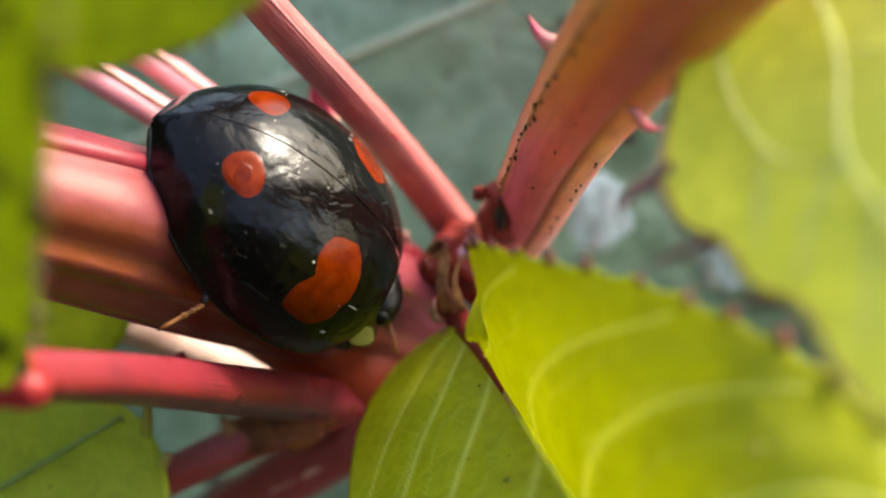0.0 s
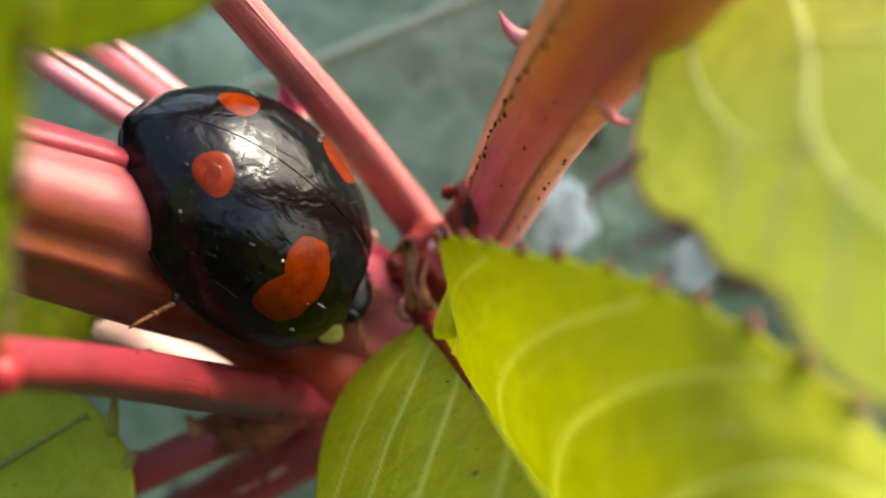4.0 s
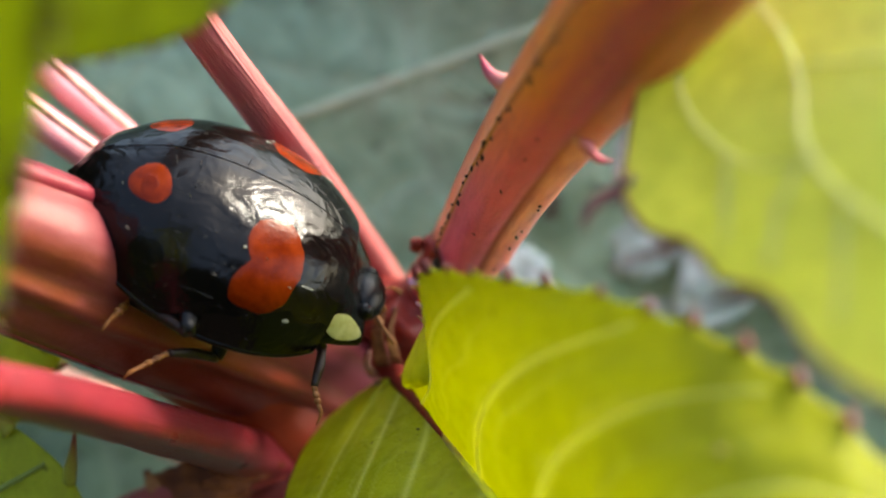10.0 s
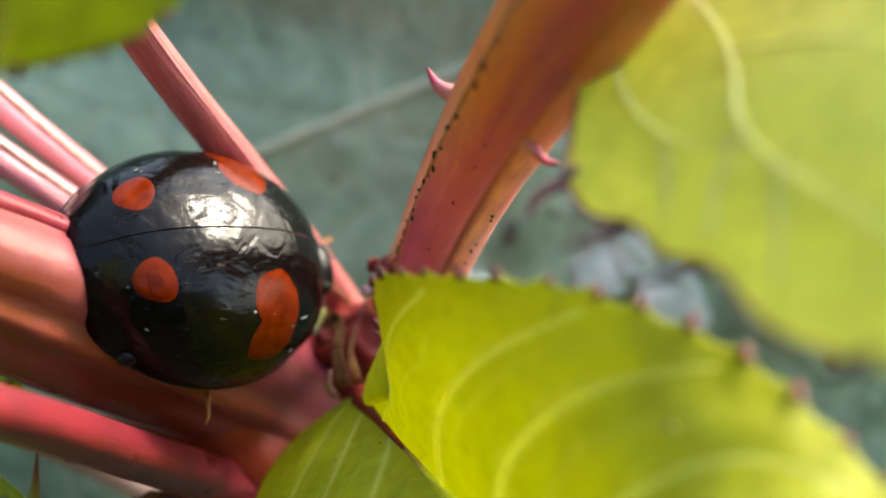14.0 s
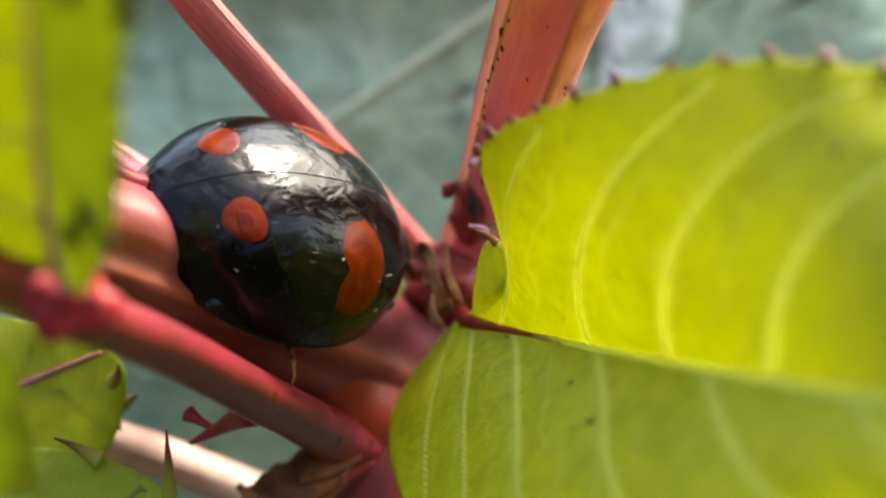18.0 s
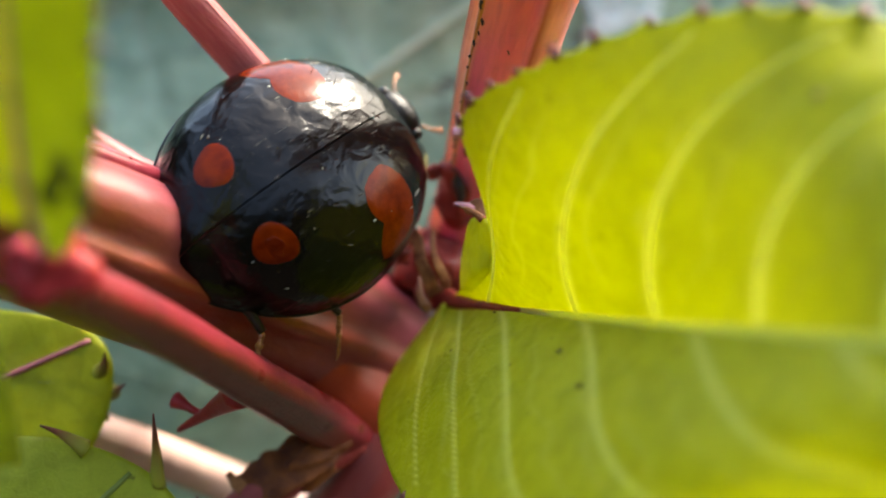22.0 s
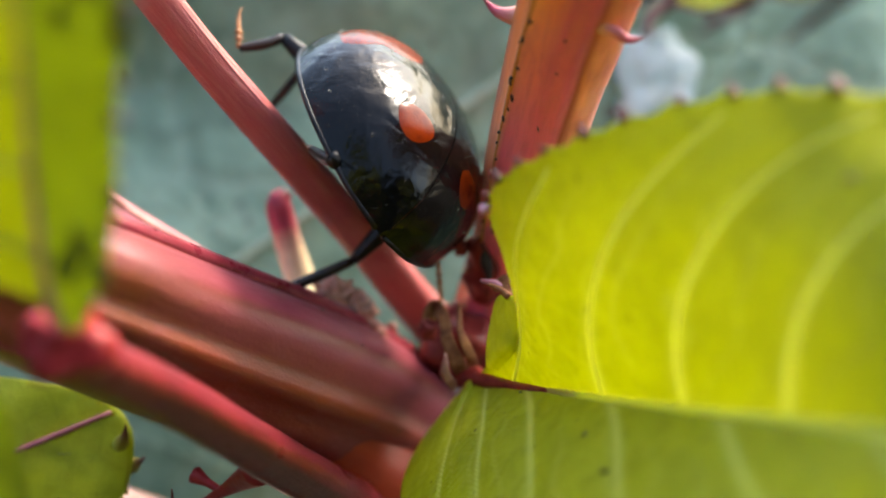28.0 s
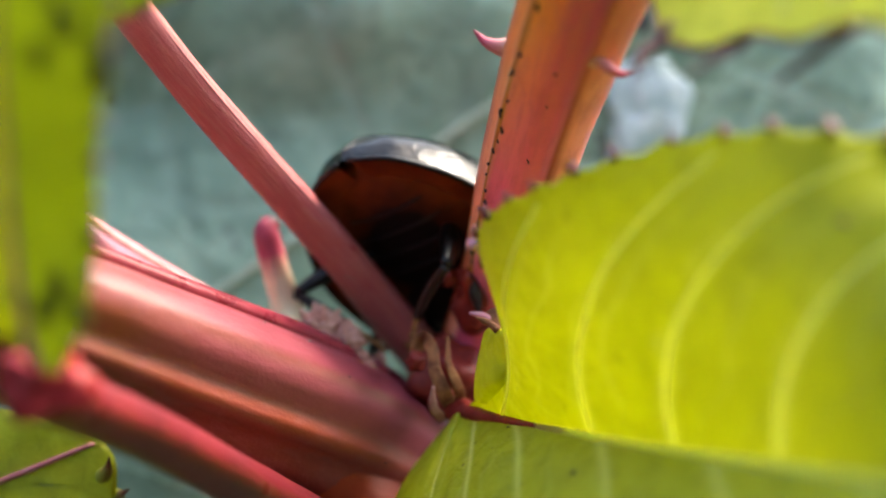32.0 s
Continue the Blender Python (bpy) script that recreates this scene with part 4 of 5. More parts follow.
def make_front_leaf():
    t = thing("toothed_leaf", (8.0, -5.0, 12.8), "pale yellow-green leaf with hooked brown teeth", "leaf")
    part("blade", sheet(fg_at, 70, 50, 0.08), M_FGLEAF, t)

    spots = [Vector(fg_at(i / 90, j / 60)) for i in range(91) for j in range(61)]
    for k, pts in enumerate((
            [(5.9, -0.6, 10.9), (6.45, -3.15, 11.2), (6.68, -5.0, 11.29), (6.65, -6.4, 11.2), (6.53, -7.65, 11.09), (6.9, -8.9, 11.3), (7.4, -10.4, 11.6), (8.0, -12.0, 12.0)],
            [(4.9, -1.8, 10.1), (4.75, -3.0, 9.98), (4.9, -4.5, 10.05), (5.3, -6.4, 10.26), (5.8, -7.25, 10.58), (6.5, -7.7, 11.06)],
            [(5.4, -6.6, 10.33), (5.2, -7.6, 10.2), (5.0, -8.4, 10.0)],
            [(6.5, -7.7, 11.06), (5.95, -8.5, 10.6), (5.6, -9.5, 10.34)],
            [(6.68, -5.0, 11.29), (7.6, -5.6, 11.9), (8.6, -6.8, 12.6)],
            [(6.9, -8.9, 11.3), (6.6, -10.0, 11.0), (6.3, -11.2, 10.8)])):
        line = []
        for q in curve(pts, 12):
            line.append(min(spots, key=lambda w: (w - q - FG_N * (w - q).dot(FG_N)).length) + FG_N * 0.01)
        part("midrib" if k == 0 else "vein", tube(line[::2], [0.09, 0.09, 0.07] if k == 0 else [0.07, 0.08, 0.06], 40, 8, flat=0.6), M_FGVEIN, t)
    for line, r in ((((3.8, -5.5, 9.1), (3.42, -5.62, 8.92), (3.0, -5.85, 8.85), (2.8, -6.1, 8.72), (2.76, -6.38, 8.6)), 0.15),
                    (((4.5, -7.6, 9.4), (4.1, -7.72, 9.3), (3.65, -7.85, 9.22), (3.19, -8.02, 9.14)), 0.12),
                    (((5.7, -9.5, 9.98), (5.3, -9.25, 9.6), (4.9, -9.0, 9.25), (4.56, -8.77, 8.92)), 0.12),
                    (((7.2, -13.4, 11.3), (6.9, -13.4, 11.15), (6.5, -13.3, 10.9)), 0.12)):
        part("hook", thorn(list(line), [r * 1.3, r, r * 0.8, r * 0.25], 12, 8), M_DARKTOOTH, t, "brown hooked leaf tooth")
    part("margin", tube([Vector(fg_at(k / 30, 0.0)) for k in range(6, 30)], [0.045, 0.05, 0.045], 60, 6), M_TOOTH, t, "thin brown margin of the blade")


LEFT_A = spline_at([(-8.95, -9.0, 6.85), (-8.2, -9.22, 7.8), (-7.5, -9.45, 9.4), (-7.05, -9.58, 10.8), (-6.42, -9.78, 12.4), (-6.1, -9.88, 13.2), (-5.55, -10.05, 15.0), (-5.05, -10.22, 16.4), (-4.6, -10.36, 17.8)])
LEFT_M = spline_at([(-9.2, -8.9, 6.95), (-9.15, -8.95, 8.0), (-8.85, -9.07, 9.5), (-8.55, -9.17, 10.7), (-8.2, -9.29, 12.0), (-7.95, -9.37, 13.0), (-7.4, -9.56, 14.9), (-6.9, -9.72, 16.4), (-6.4, -9.9, 17.9)])
LEFT_B = spline_at([(-9.3, -8.85, 7.6), (-10.3, -8.6, 8.2), (-10.7, -8.6, 9.5), (-10.7, -8.7, 10.7), (-10.7, -8.8, 12.0), (-10.6, -8.9, 13.2), (-10.2, -9.1, 15.0), (-9.8, -9.3, 16.4), (-9.2, -9.5, 17.8)])
UNDER_A = spline_at([(-10.9, -8.4, 6.0), (-10.75, -8.5, 5.6), (-10.85, -8.4, 4.6), (-11.05, -8.3, 3.4), (-11.3, -8.2, 2.2)])
UNDER_B = spline_at([(-11.5, -8.3, 6.1), (-12.0, -8.2, 5.6), (-12.4, -8.1, 4.6), (-12.6, -8.0, 3.4), (-12.6, -7.9, 2.2)])


def left_at(s, v):
    p = LEFT_A(s).lerp(LEFT_M(s), v)
    return p + VIEW * (0.14 * math.sin(math.pi * v) + 0.2 * noise.noise(p * 0.5))


def left_far_at(s, v):
    p = LEFT_M(s).lerp(LEFT_B(s), v)
    return p + VIEW * (0.14 * math.sin(math.pi * v) + 0.2 * noise.noise(p * 0.5))


def under_at(s, v):
    p = UNDER_A(s).lerp(UNDER_B(s), v)
    return p + VIEW * (0.15 * math.sin(math.pi * v) + 0.12 * noise.noise(p * 0.5))


def lobe_at(s, v):
    a = LOBE_A(s)
    b = LOBE_B(s)
    p = a.lerp(b, v)
    return p + VIEW * (0.2 * math.sin(math.pi * v) + 0.15 * noise.noise(p * 0.5))


LOBE_A = spline_at([(-7.6, -5.6, 12.0), (-7.0, -5.6, 11.75), (-5.8, -5.4, 11.85), (-4.6, -5.1, 12.1), (-3.7, -4.7, 12.6)])
LOBE_B = spline_at([(-8.6, -6.0, 14.6), (-7.8, -5.6, 15.2), (-6.4, -5.2, 15.4), (-5.0, -4.8, 15.2), (-3.8, -4.5, 14.4)])


def make_left_leaves():
    t = thing("broad_leaf", (-9.6, -8.4, 6.4), "mottled olive green leaf rising from the red stalk joint", "leaf")
    # one leaf: shade coloured into this half, light into the next
    part("blade_half", sheet(left_at, 70, 20, 0.08), M_NEAR, t, "shaded half of the blade, its shade painted olive green")
    part("blade_half", sheet(left_far_at, 70, 20, 0.08), M_LEAF, t, "lit half of the blade, its light painted bright yellow-green")
    part("midrib", tube([LEFT_M(k / 12) + VIEW * 0.06 for k in range(13)], [0.11, 0.06, 0.05, 0.045], 40, 8), M_PINKVEIN, t, "thin pinkish midrib")
    for k in range(5):
        part("vein", tube([Vector(left_far_at(0.16 + 0.15 * k + 0.1 * v, v)) + VIEW * 0.02 for v in (0.02, 0.3, 0.6, 0.95)], [0.05, 0.04, 0.02], 16, 6), M_PALEVEIN, t)
    toothed(t, left_at, 0.0, 0.06, 0.97, 16, 0.24, 9, VIEW, material=M_DARKTOOTH)
    rnd = random.Random(77)
    for k in range(16):
        s, v = rnd.uniform(0.08, 0.95), rnd.choice((0.04, 0.07, 0.1, 0.14, 0.4, 0.6))
        z = rnd.uniform(0.16, 0.34)
        part("blotch", blob(Vector(left_at(s, v)), (z * 0.55, 0.07, z), n=14, m=10, bump=0.7, seed=k), M_BLOTCH, t, "dark olive blotch")
    t = thing("broad_leaf", (-10.3, -8.5, 6.0), "small green leaf below the red stalk joint", "leaf")
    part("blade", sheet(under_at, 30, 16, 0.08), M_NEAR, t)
    t = thing("broad_leaf", (-7.5, -5.7, 12.2), "olive green leaf lobe with a dark toothed edge", "leaf")
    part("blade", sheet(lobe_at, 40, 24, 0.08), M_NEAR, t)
    toothed(t, lobe_at, 0.0, 0.1, 0.95, 6, 0.24, 10, VIEW, material=M_DARKTOOTH)


LL1_A = spline_at([(-14.6, 3.2, -0.2), (-12.6, 2.6, -0.7), (-11.3, 2.3, -1.3), (-10.75, 1.8, -2.2), (-11.0, 1.2, -3.2), (-11.8, 0.7, -4.2), (-13.0, 0.2, -5.2)])
LL1_B = spline_at([(-17.5, 3.0, -1.0), (-17.0, 2.5, -1.8), (-16.8, 2.1, -2.4), (-16.6, 1.8, -3.0), (-16.6, 1.4, -3.8), (-16.7, 0.9, -4.6), (-16.8, 0.4, -5.6)])
LL2_A = spline_at([(-15.5, -0.4, -2.1), (-13.0, -1.0, -2.2), (-11.2, -1.5, -2.9), (-9.9, -2.2, -4.1), (-9.5, -3.4, -5.6), (-9.7, -4.8, -7.0), (-10.6, -6.4, -8.4)])
LL2_B = spline_at([(-17.0, -2.2, -3.4), (-16.4, -3.0, -4.2), (-15.8, -3.6, -5.0), (-15.4, -4.4, -5.8), (-15.2, -5.2, -6.6), (-15.0, -6.2, -7.6), (-14.8, -7.2, -8.8)])


def low_leaf(a, b, puff):
    def at(s, v):
        p = a(s).lerp(b(s), v)
        return p + VIEW * (puff * math.sin(math.pi * v) + 0.12 * noise.noise(p * 0.6))
    return at


def make_lower_leaves():
    teeth_one = (((-11.35, 1.3, -3.75), (-11.5, 1.25, -3.7), (-11.6, 1.22, -3.5), (-11.65, 1.2, -3.3)), ((-11.1, 1.4, -2.4), (-10.95, 1.3, -2.2), (-10.85, 1.25, -2.0), (-10.75, 1.2, -1.75)), ((-11.0, 1.4, -3.2), (-10.9, 1.3, -3.1), (-10.7, 1.25, -3.0), (-10.55, 1.2, -2.9)))
    teeth_two = (((-11.6, -1.45, -2.75), (-11.86, -1.4, -2.39), (-12.15, -1.4, -2.0), (-12.45, -1.4, -1.7)), ((-10.1, -2.1, -4.0), (-9.9, -2.0, -3.3), (-9.72, -2.0, -2.5), (-9.58, -2.0, -1.89)), ((-9.7, -2.6, -4.8), (-9.5, -2.6, -4.6), (-9.3, -2.6, -4.5), (-9.15, -2.6, -4.35)))
    for a, b, vein_mat, label, teeth in ((LL1_A, LL1_B, M_PINKVEIN, "yellow-green serrated leaf with a pink midrib", teeth_one), (LL2_A, LL2_B, M_LOWVEIN, "yellow-green serrated leaf with long dark-tipped teeth", teeth_two)):
        at = low_leaf(a, b, 0.3)
        t = thing("serrated_leaf", b(0.5), label, "leaf", "serrated leaves")
        part("blade", sheet(at, 50, 30, 0.07), M_LOWLEAF, t)
        part("midrib", tube([Vector(at(0.42, v)) + VIEW * 0.06 for v in (0.04, 0.3, 0.6, 0.96)], [0.07, 0.1, 0.12], 20, 8), vein_mat, t)
        for s0 in (0.15, 0.28, 0.6, 0.75):
            part("vein", tube([Vector(at(lerp(0.42, s0, w), lerp(0.75 - abs(s0 - 0.42), 0.08, w))) + VIEW * 0.015 for w in (0.02, 0.35, 0.7, 1.0)], [0.05, 0.04, 0.02], 16, 6), M_PALEVEIN, t)
        for line in teeth:
            part("tooth", thorn(list(line), [0.30, 0.19, 0.09, 0.03], 14, 10, 0.7), M_GREENTOOTH, t, "tapered leaf tooth with a dark tip")


# ---- the beetle ----
BA, BB, BH = 4.0, 3.32, 2.5


def cover(x, a, side, lift=0.0):
    """A place on a wing case: x along the body in -1..0.74, a from the seam (0) to the rim (1)."""
    w = BB * (max(0.0, 1 - x ** 2.15) ** 0.5 if x > 0 else max(0.0, 1 - abs(x) ** 1.9) ** 0.54)
    h = BH * max(0.0, 1 - abs(x) ** 2.3) ** 0.5
    th = a * math.pi / 2
    y = w * math.sin(th) ** 0.96
    z = h * math.cos(th) ** 0.92 - 0.28 * a ** 6
    tail = 0.3 * max(0, (-x - 0.8) / 0.2) * (1 - a * 0.4)
    n = Vector((x / BA, y / (BB * BB) * 2.2, z / (BH * BH) * 2.2)).normalized()
    return Vector((x * BA - tail, side * y, z)) + Vector((n.x, side * n.y, n.z)) * lift


def grid(at, ns, nv, flip=False):
    verts = [at(i / ns, j / nv) for i in range(ns + 1) for j in range(nv + 1)]
    faces = []
    for i in range(ns):
        for j in range(nv):
            a = i * (nv + 1) + j
            f = (a, a + nv + 1, a + nv + 2, a + 1)
            faces.append(f[::-1] if flip else f)
    return verts, faces, None


def patch(cx, ca, rx, ra, side, shape, lift, n=40, rings=7):
    """A spot that lies on the wing case."""
    verts, faces = [cover(cx, ca, side, lift)], []
    for k in range(1, rings + 1):
        for i in range(n):
            th = 2 * math.pi * i / n
            r = shape(th) * k / rings
            e = lift * (1 if k < rings else 0.2)
            verts.append(cover(cx + rx * r * math.cos(th), max(0.015, ca + ra * r * math.sin(th)), side, e))
    for i in range(n):
        j = (i + 1) % n
        faces.append((0, 1 + i, 1 + j))
        for k in range(rings - 1):
            a = 1 + k * n
            faces.append((a + i, a + n + i, a + n + j, a + j))
    if side < 0:
        faces = [f[::-1] for f in faces]
    return verts, faces, None


def leg_pieces(root, knee, shin, foot, thick=0.30):
    k, s = Vector(knee), Vector(shin)
    femur = tube([root, Vector(root).lerp(k, 0.5) + Vector((0, 0, 0.12)), knee], [thick * 0.7, thick * 1.15, thick * 0.6], 12, 10, flat=0.75)
    tibia = tube([knee, k.lerp(s, 0.5) + Vector((0, 0, 0.08)), shin], [thick * 0.42, thick * 0.5, thick * 0.36], 12, 8)
    f = Vector(foot)
    d = f - s
    tarsus = [blob(s.lerp(f, w), (thick * 0.34 * z, thick * 0.28 * z, thick * 0.28 * z), n=8, m=6) for w, z in ((0.08, 1.0), (0.3, 1.15), (0.52, 1.2), (0.72, 0.8))]
    tarsus.append(tube([s.lerp(f, 0.05), s.lerp(f, 0.6), f, f + d.normalized() * 0.1 + Vector((0, 0, -0.22))], [0.07, 0.06, 0.05, 0.02], 8, 6))
    return femur, tibia, joined(*tarsus)


def make_beetle():
    b = thing("ladybird_beetle", (0, 0, 0), "glossy black ladybird with orange-red spots", "beetle")
    front = lambda th: 0.92 - 0.15 * math.cos(2 * th) - 0.21 * math.exp(-((th - math.pi) / 0.38) ** 2) + 0.16 * math.exp(-((th - 2.25) / 0.4) ** 2) + 0.14 * math.exp(-((th - 4.0) / 0.4) ** 2) + 0.025 * math.cos(5 * th + 1) + 0.015 * math.cos(9 * th) + 0.01 * math.cos(17 * th)
    rear = lambda th: 1 + 0.07 * math.cos(2 * th) + 0.05 * math.sin(3 * th)
    for side in (1, -1):
        case = part("wing_case", grid(lambda s, v: cover(lerp(-1, 0.76, s ** 0.8), 0.004 + 0.996 * v, side), 48, 32, side > 0), M_SHELL, b, "glossy black wing case")
        part("front_spot", patch(0.235, 0.49, 0.25, 0.255, side, front, 0.014), M_SPOT, case, "large irregular orange-red spot")
        part("rear_spot", patch(-0.61, 0.31, 0.115, 0.155, side, rear, 0.014), M_SPOT, case, "round orange-red spot")
        if side < 0:
            part("spot_core", patch(-0.615, 0.325, 0.05, 0.085, side, lambda th: 1 + 0.1 * math.cos(3 * th + 1) + 0.08 * math.cos(5 * th), 0.022), M_SPOTDARK, case, "dark brown centre of the spot")
        rnd = random.Random(50 + side)
        for cx, ca, rx, ra in [(0.46, 0.76, 0.022, 0.014), (0.50, 0.52, 0.045, 0.006), (0.04, 0.44, 0.012, 0.01)] + [(rnd.uniform(-0.85, 0.6), rnd.uniform(0.03, 0.9), rnd.uniform(0.004, 0.02), rnd.uniform(0.002, 0.006)) for k in range(4)]:
            part("dust_speck", patch(cx, ca, rx, ra, side, rear, 0.03, 8, 2), M_DUST, case)
        for k in range(7):
            x, a = rnd.uniform(-0.7, 0.6), rnd.uniform(0.03, 0.5)
            lean = Vector((rnd.uniform(-0.12, 0.12), rnd.uniform(-0.08, 0.08), 0))
            part("hair", tube([cover(x, a, side), cover(x, a, side, 0.08) + lean * 0.4, cover(x, a, side, rnd.uniform(0.12, 0.22)) + lean], [0.012, 0.009, 0.005], 4, 5), M_HAIR, case)
        rim = [cover(lerp(-0.998, 0.76, k / 24), 1.0, side) * 0.985 for k in range(25)]
        part("rim", tube(rim, [0.08, 0.09, 0.08], 60, 8), M_BLACK, case)

        def under(s, v, side=side):
            p = cover(lerp(-0.995, 0.74, s), 1.0, side)
            c = Vector((p.x * 0.60, p.y * 0.50, 0.30))
            return p.lerp(c, v) + Vector((0, 0, -0.05))

        part("under_rim", grid(under, 36, 8, side < 0), M_EPI, b, "reddish brown underside rim of the wing case")
    part("abdomen", blob((-0.35, 0, 0.34), (3.3, 2.75, 0.62), n=48, m=24), M_BELLY, b, "dark belly, rust brown towards its edge")
    for k in range(4):
        x = -2.1 + k * 0.68
        w = 2.15 * math.sqrt(max(0.1, 1 - ((x + 0.2) / 2.9) ** 2))
        part("belly_ring", tube([(x, -w, 0.02), (x + 0.1, -w * 0.5, 0.10 - 0.16 * w), (x + 0.12, 0, 0.06 - 0.16 * w), (x + 0.1, w * 0.5, 0.10 - 0.16 * w), (x, w, 0.02)], [0.03, 0.05, 0.05, 0.05, 0.03], 20, 8), M_BLACK, b)
    part("thorax", blob((1.5, 0, 0.36), (1.7, 1.95, 0.72), n=30, m=14), M_BLACK, b)

    def collar(s, v):
        x = lerp(0.0, 1.0, s)
        w = lerp(2.25, 1.35, x ** 1.6)
        h = lerp(1.62, 0.55, x ** 1.2)
        th = (v - 0.5) * math.pi
        return Vector((2.72 + 1.25 * x - 0.35 * abs(math.sin(th)) ** 3 * (1 - x) + 0.25 * abs(math.sin(th)) * x, w * math.sin(th), h * math.cos(th) ** 0.85 + 0.1 - 0.35 * x))

    pron = part("pronotum", grid(collar, 14, 32), M_SHELL, b, "black neck shield with cream side marks")
    for side in (1, -1):
        def mark(s, v, side=side):
            p = collar(lerp(0.36, 0.84, s) + 0.09 * math.sin(v * 3.14) * (1 if s > 0.5 else -1), 0.5 + side * lerp(0.305, 0.425, v + 0.25 * math.sin(s * 3.14) * (1 if v > 0.5 else -1)))
            return p + Vector((0.03, side * 0.035, 0.03))
        part("side_mark", grid(mark, 8, 8, side < 0), M_CREAM, pron, "cream yellow patch")
    head_ob = part("head", blob((4.0, 0, 0.25), (0.55, 0.85, 0.5), n=20, m=12), M_BLACK, b)
    for side in (1, -1):
        part("eye", blob((4.0, side * 0.72, 0.35), (0.25, 0.2, 0.25), n=10, m=8), M_BLACK, head_ob)
        part("antenna", tube([(4.35, side * 0.45, 0.2), (4.75, side * 0.85, 0.15), (5.1, side * 1.0, 0.0)], [0.05, 0.045, 0.09], 10, 6), M_TARSUS, head_ob, "short brown feeler")
        part("palp", tube([(4.45, side * 0.2, 0.0), (4.75, side * 0.3, -0.2)], [0.07, 0.09], 6, 6), M_TARSUS, head_ob)
    legs = []
    for name, side, thick, joints in (
            ("front_leg", 1, 0.28, ((2.2, 1.0, 0.2), (1.5, 2.6, -0.7), (0.5, 2.5, -1.9), (0.1, 1.9, -2.1))),
            ("middle_leg", 1, 0.30, ((0.7, 1.2, 0.15), (-0.5, 1.9, -2.3), (-1.3, 1.0, -2.7), (-1.8, 0.7, -3.5))),
            ("hind_leg", 1, 0.33, ((-0.6, 1.1, 0.15), (-2.7, -0.3, -1.2), (-3.2, 0.2, -2.9), (-4.1, -0.3, -3.4))),
            ("front_leg", -1, 0.28, ((2.2, -1.0, 0.2), (3.2, -2.1, -0.1), (3.6, -2.9, -0.7), (4.2, -2.8, -1.1))),
            ("middle_leg", -1, 0.28, ((0.7, -1.2, 0.15), (0.85, -3.3, -0.1), (-0.65, -3.95, -0.6), (-1.5, -4.5, -1.0))),
            ("hind_leg", -1, 0.32, ((-0.6, -1.2, 0.15), (-0.35, -3.65, -0.1), (-2.3, -3.4, -0.75), (-3.1, -4.1, -1.2)))):
        femur, tibia, tarsus = leg_pieces(*joints, thick)
        leg = part(name, femur, M_BLACK, b)
        shin = part("shin", tibia, M_SHIN, leg)
        foot = part("foot", tarsus, M_TARSUS, leg, "light brown segmented foot")
        legs.append((leg, shin, foot, name, side, [Vector(q) for q in joints]))
    return b, legs


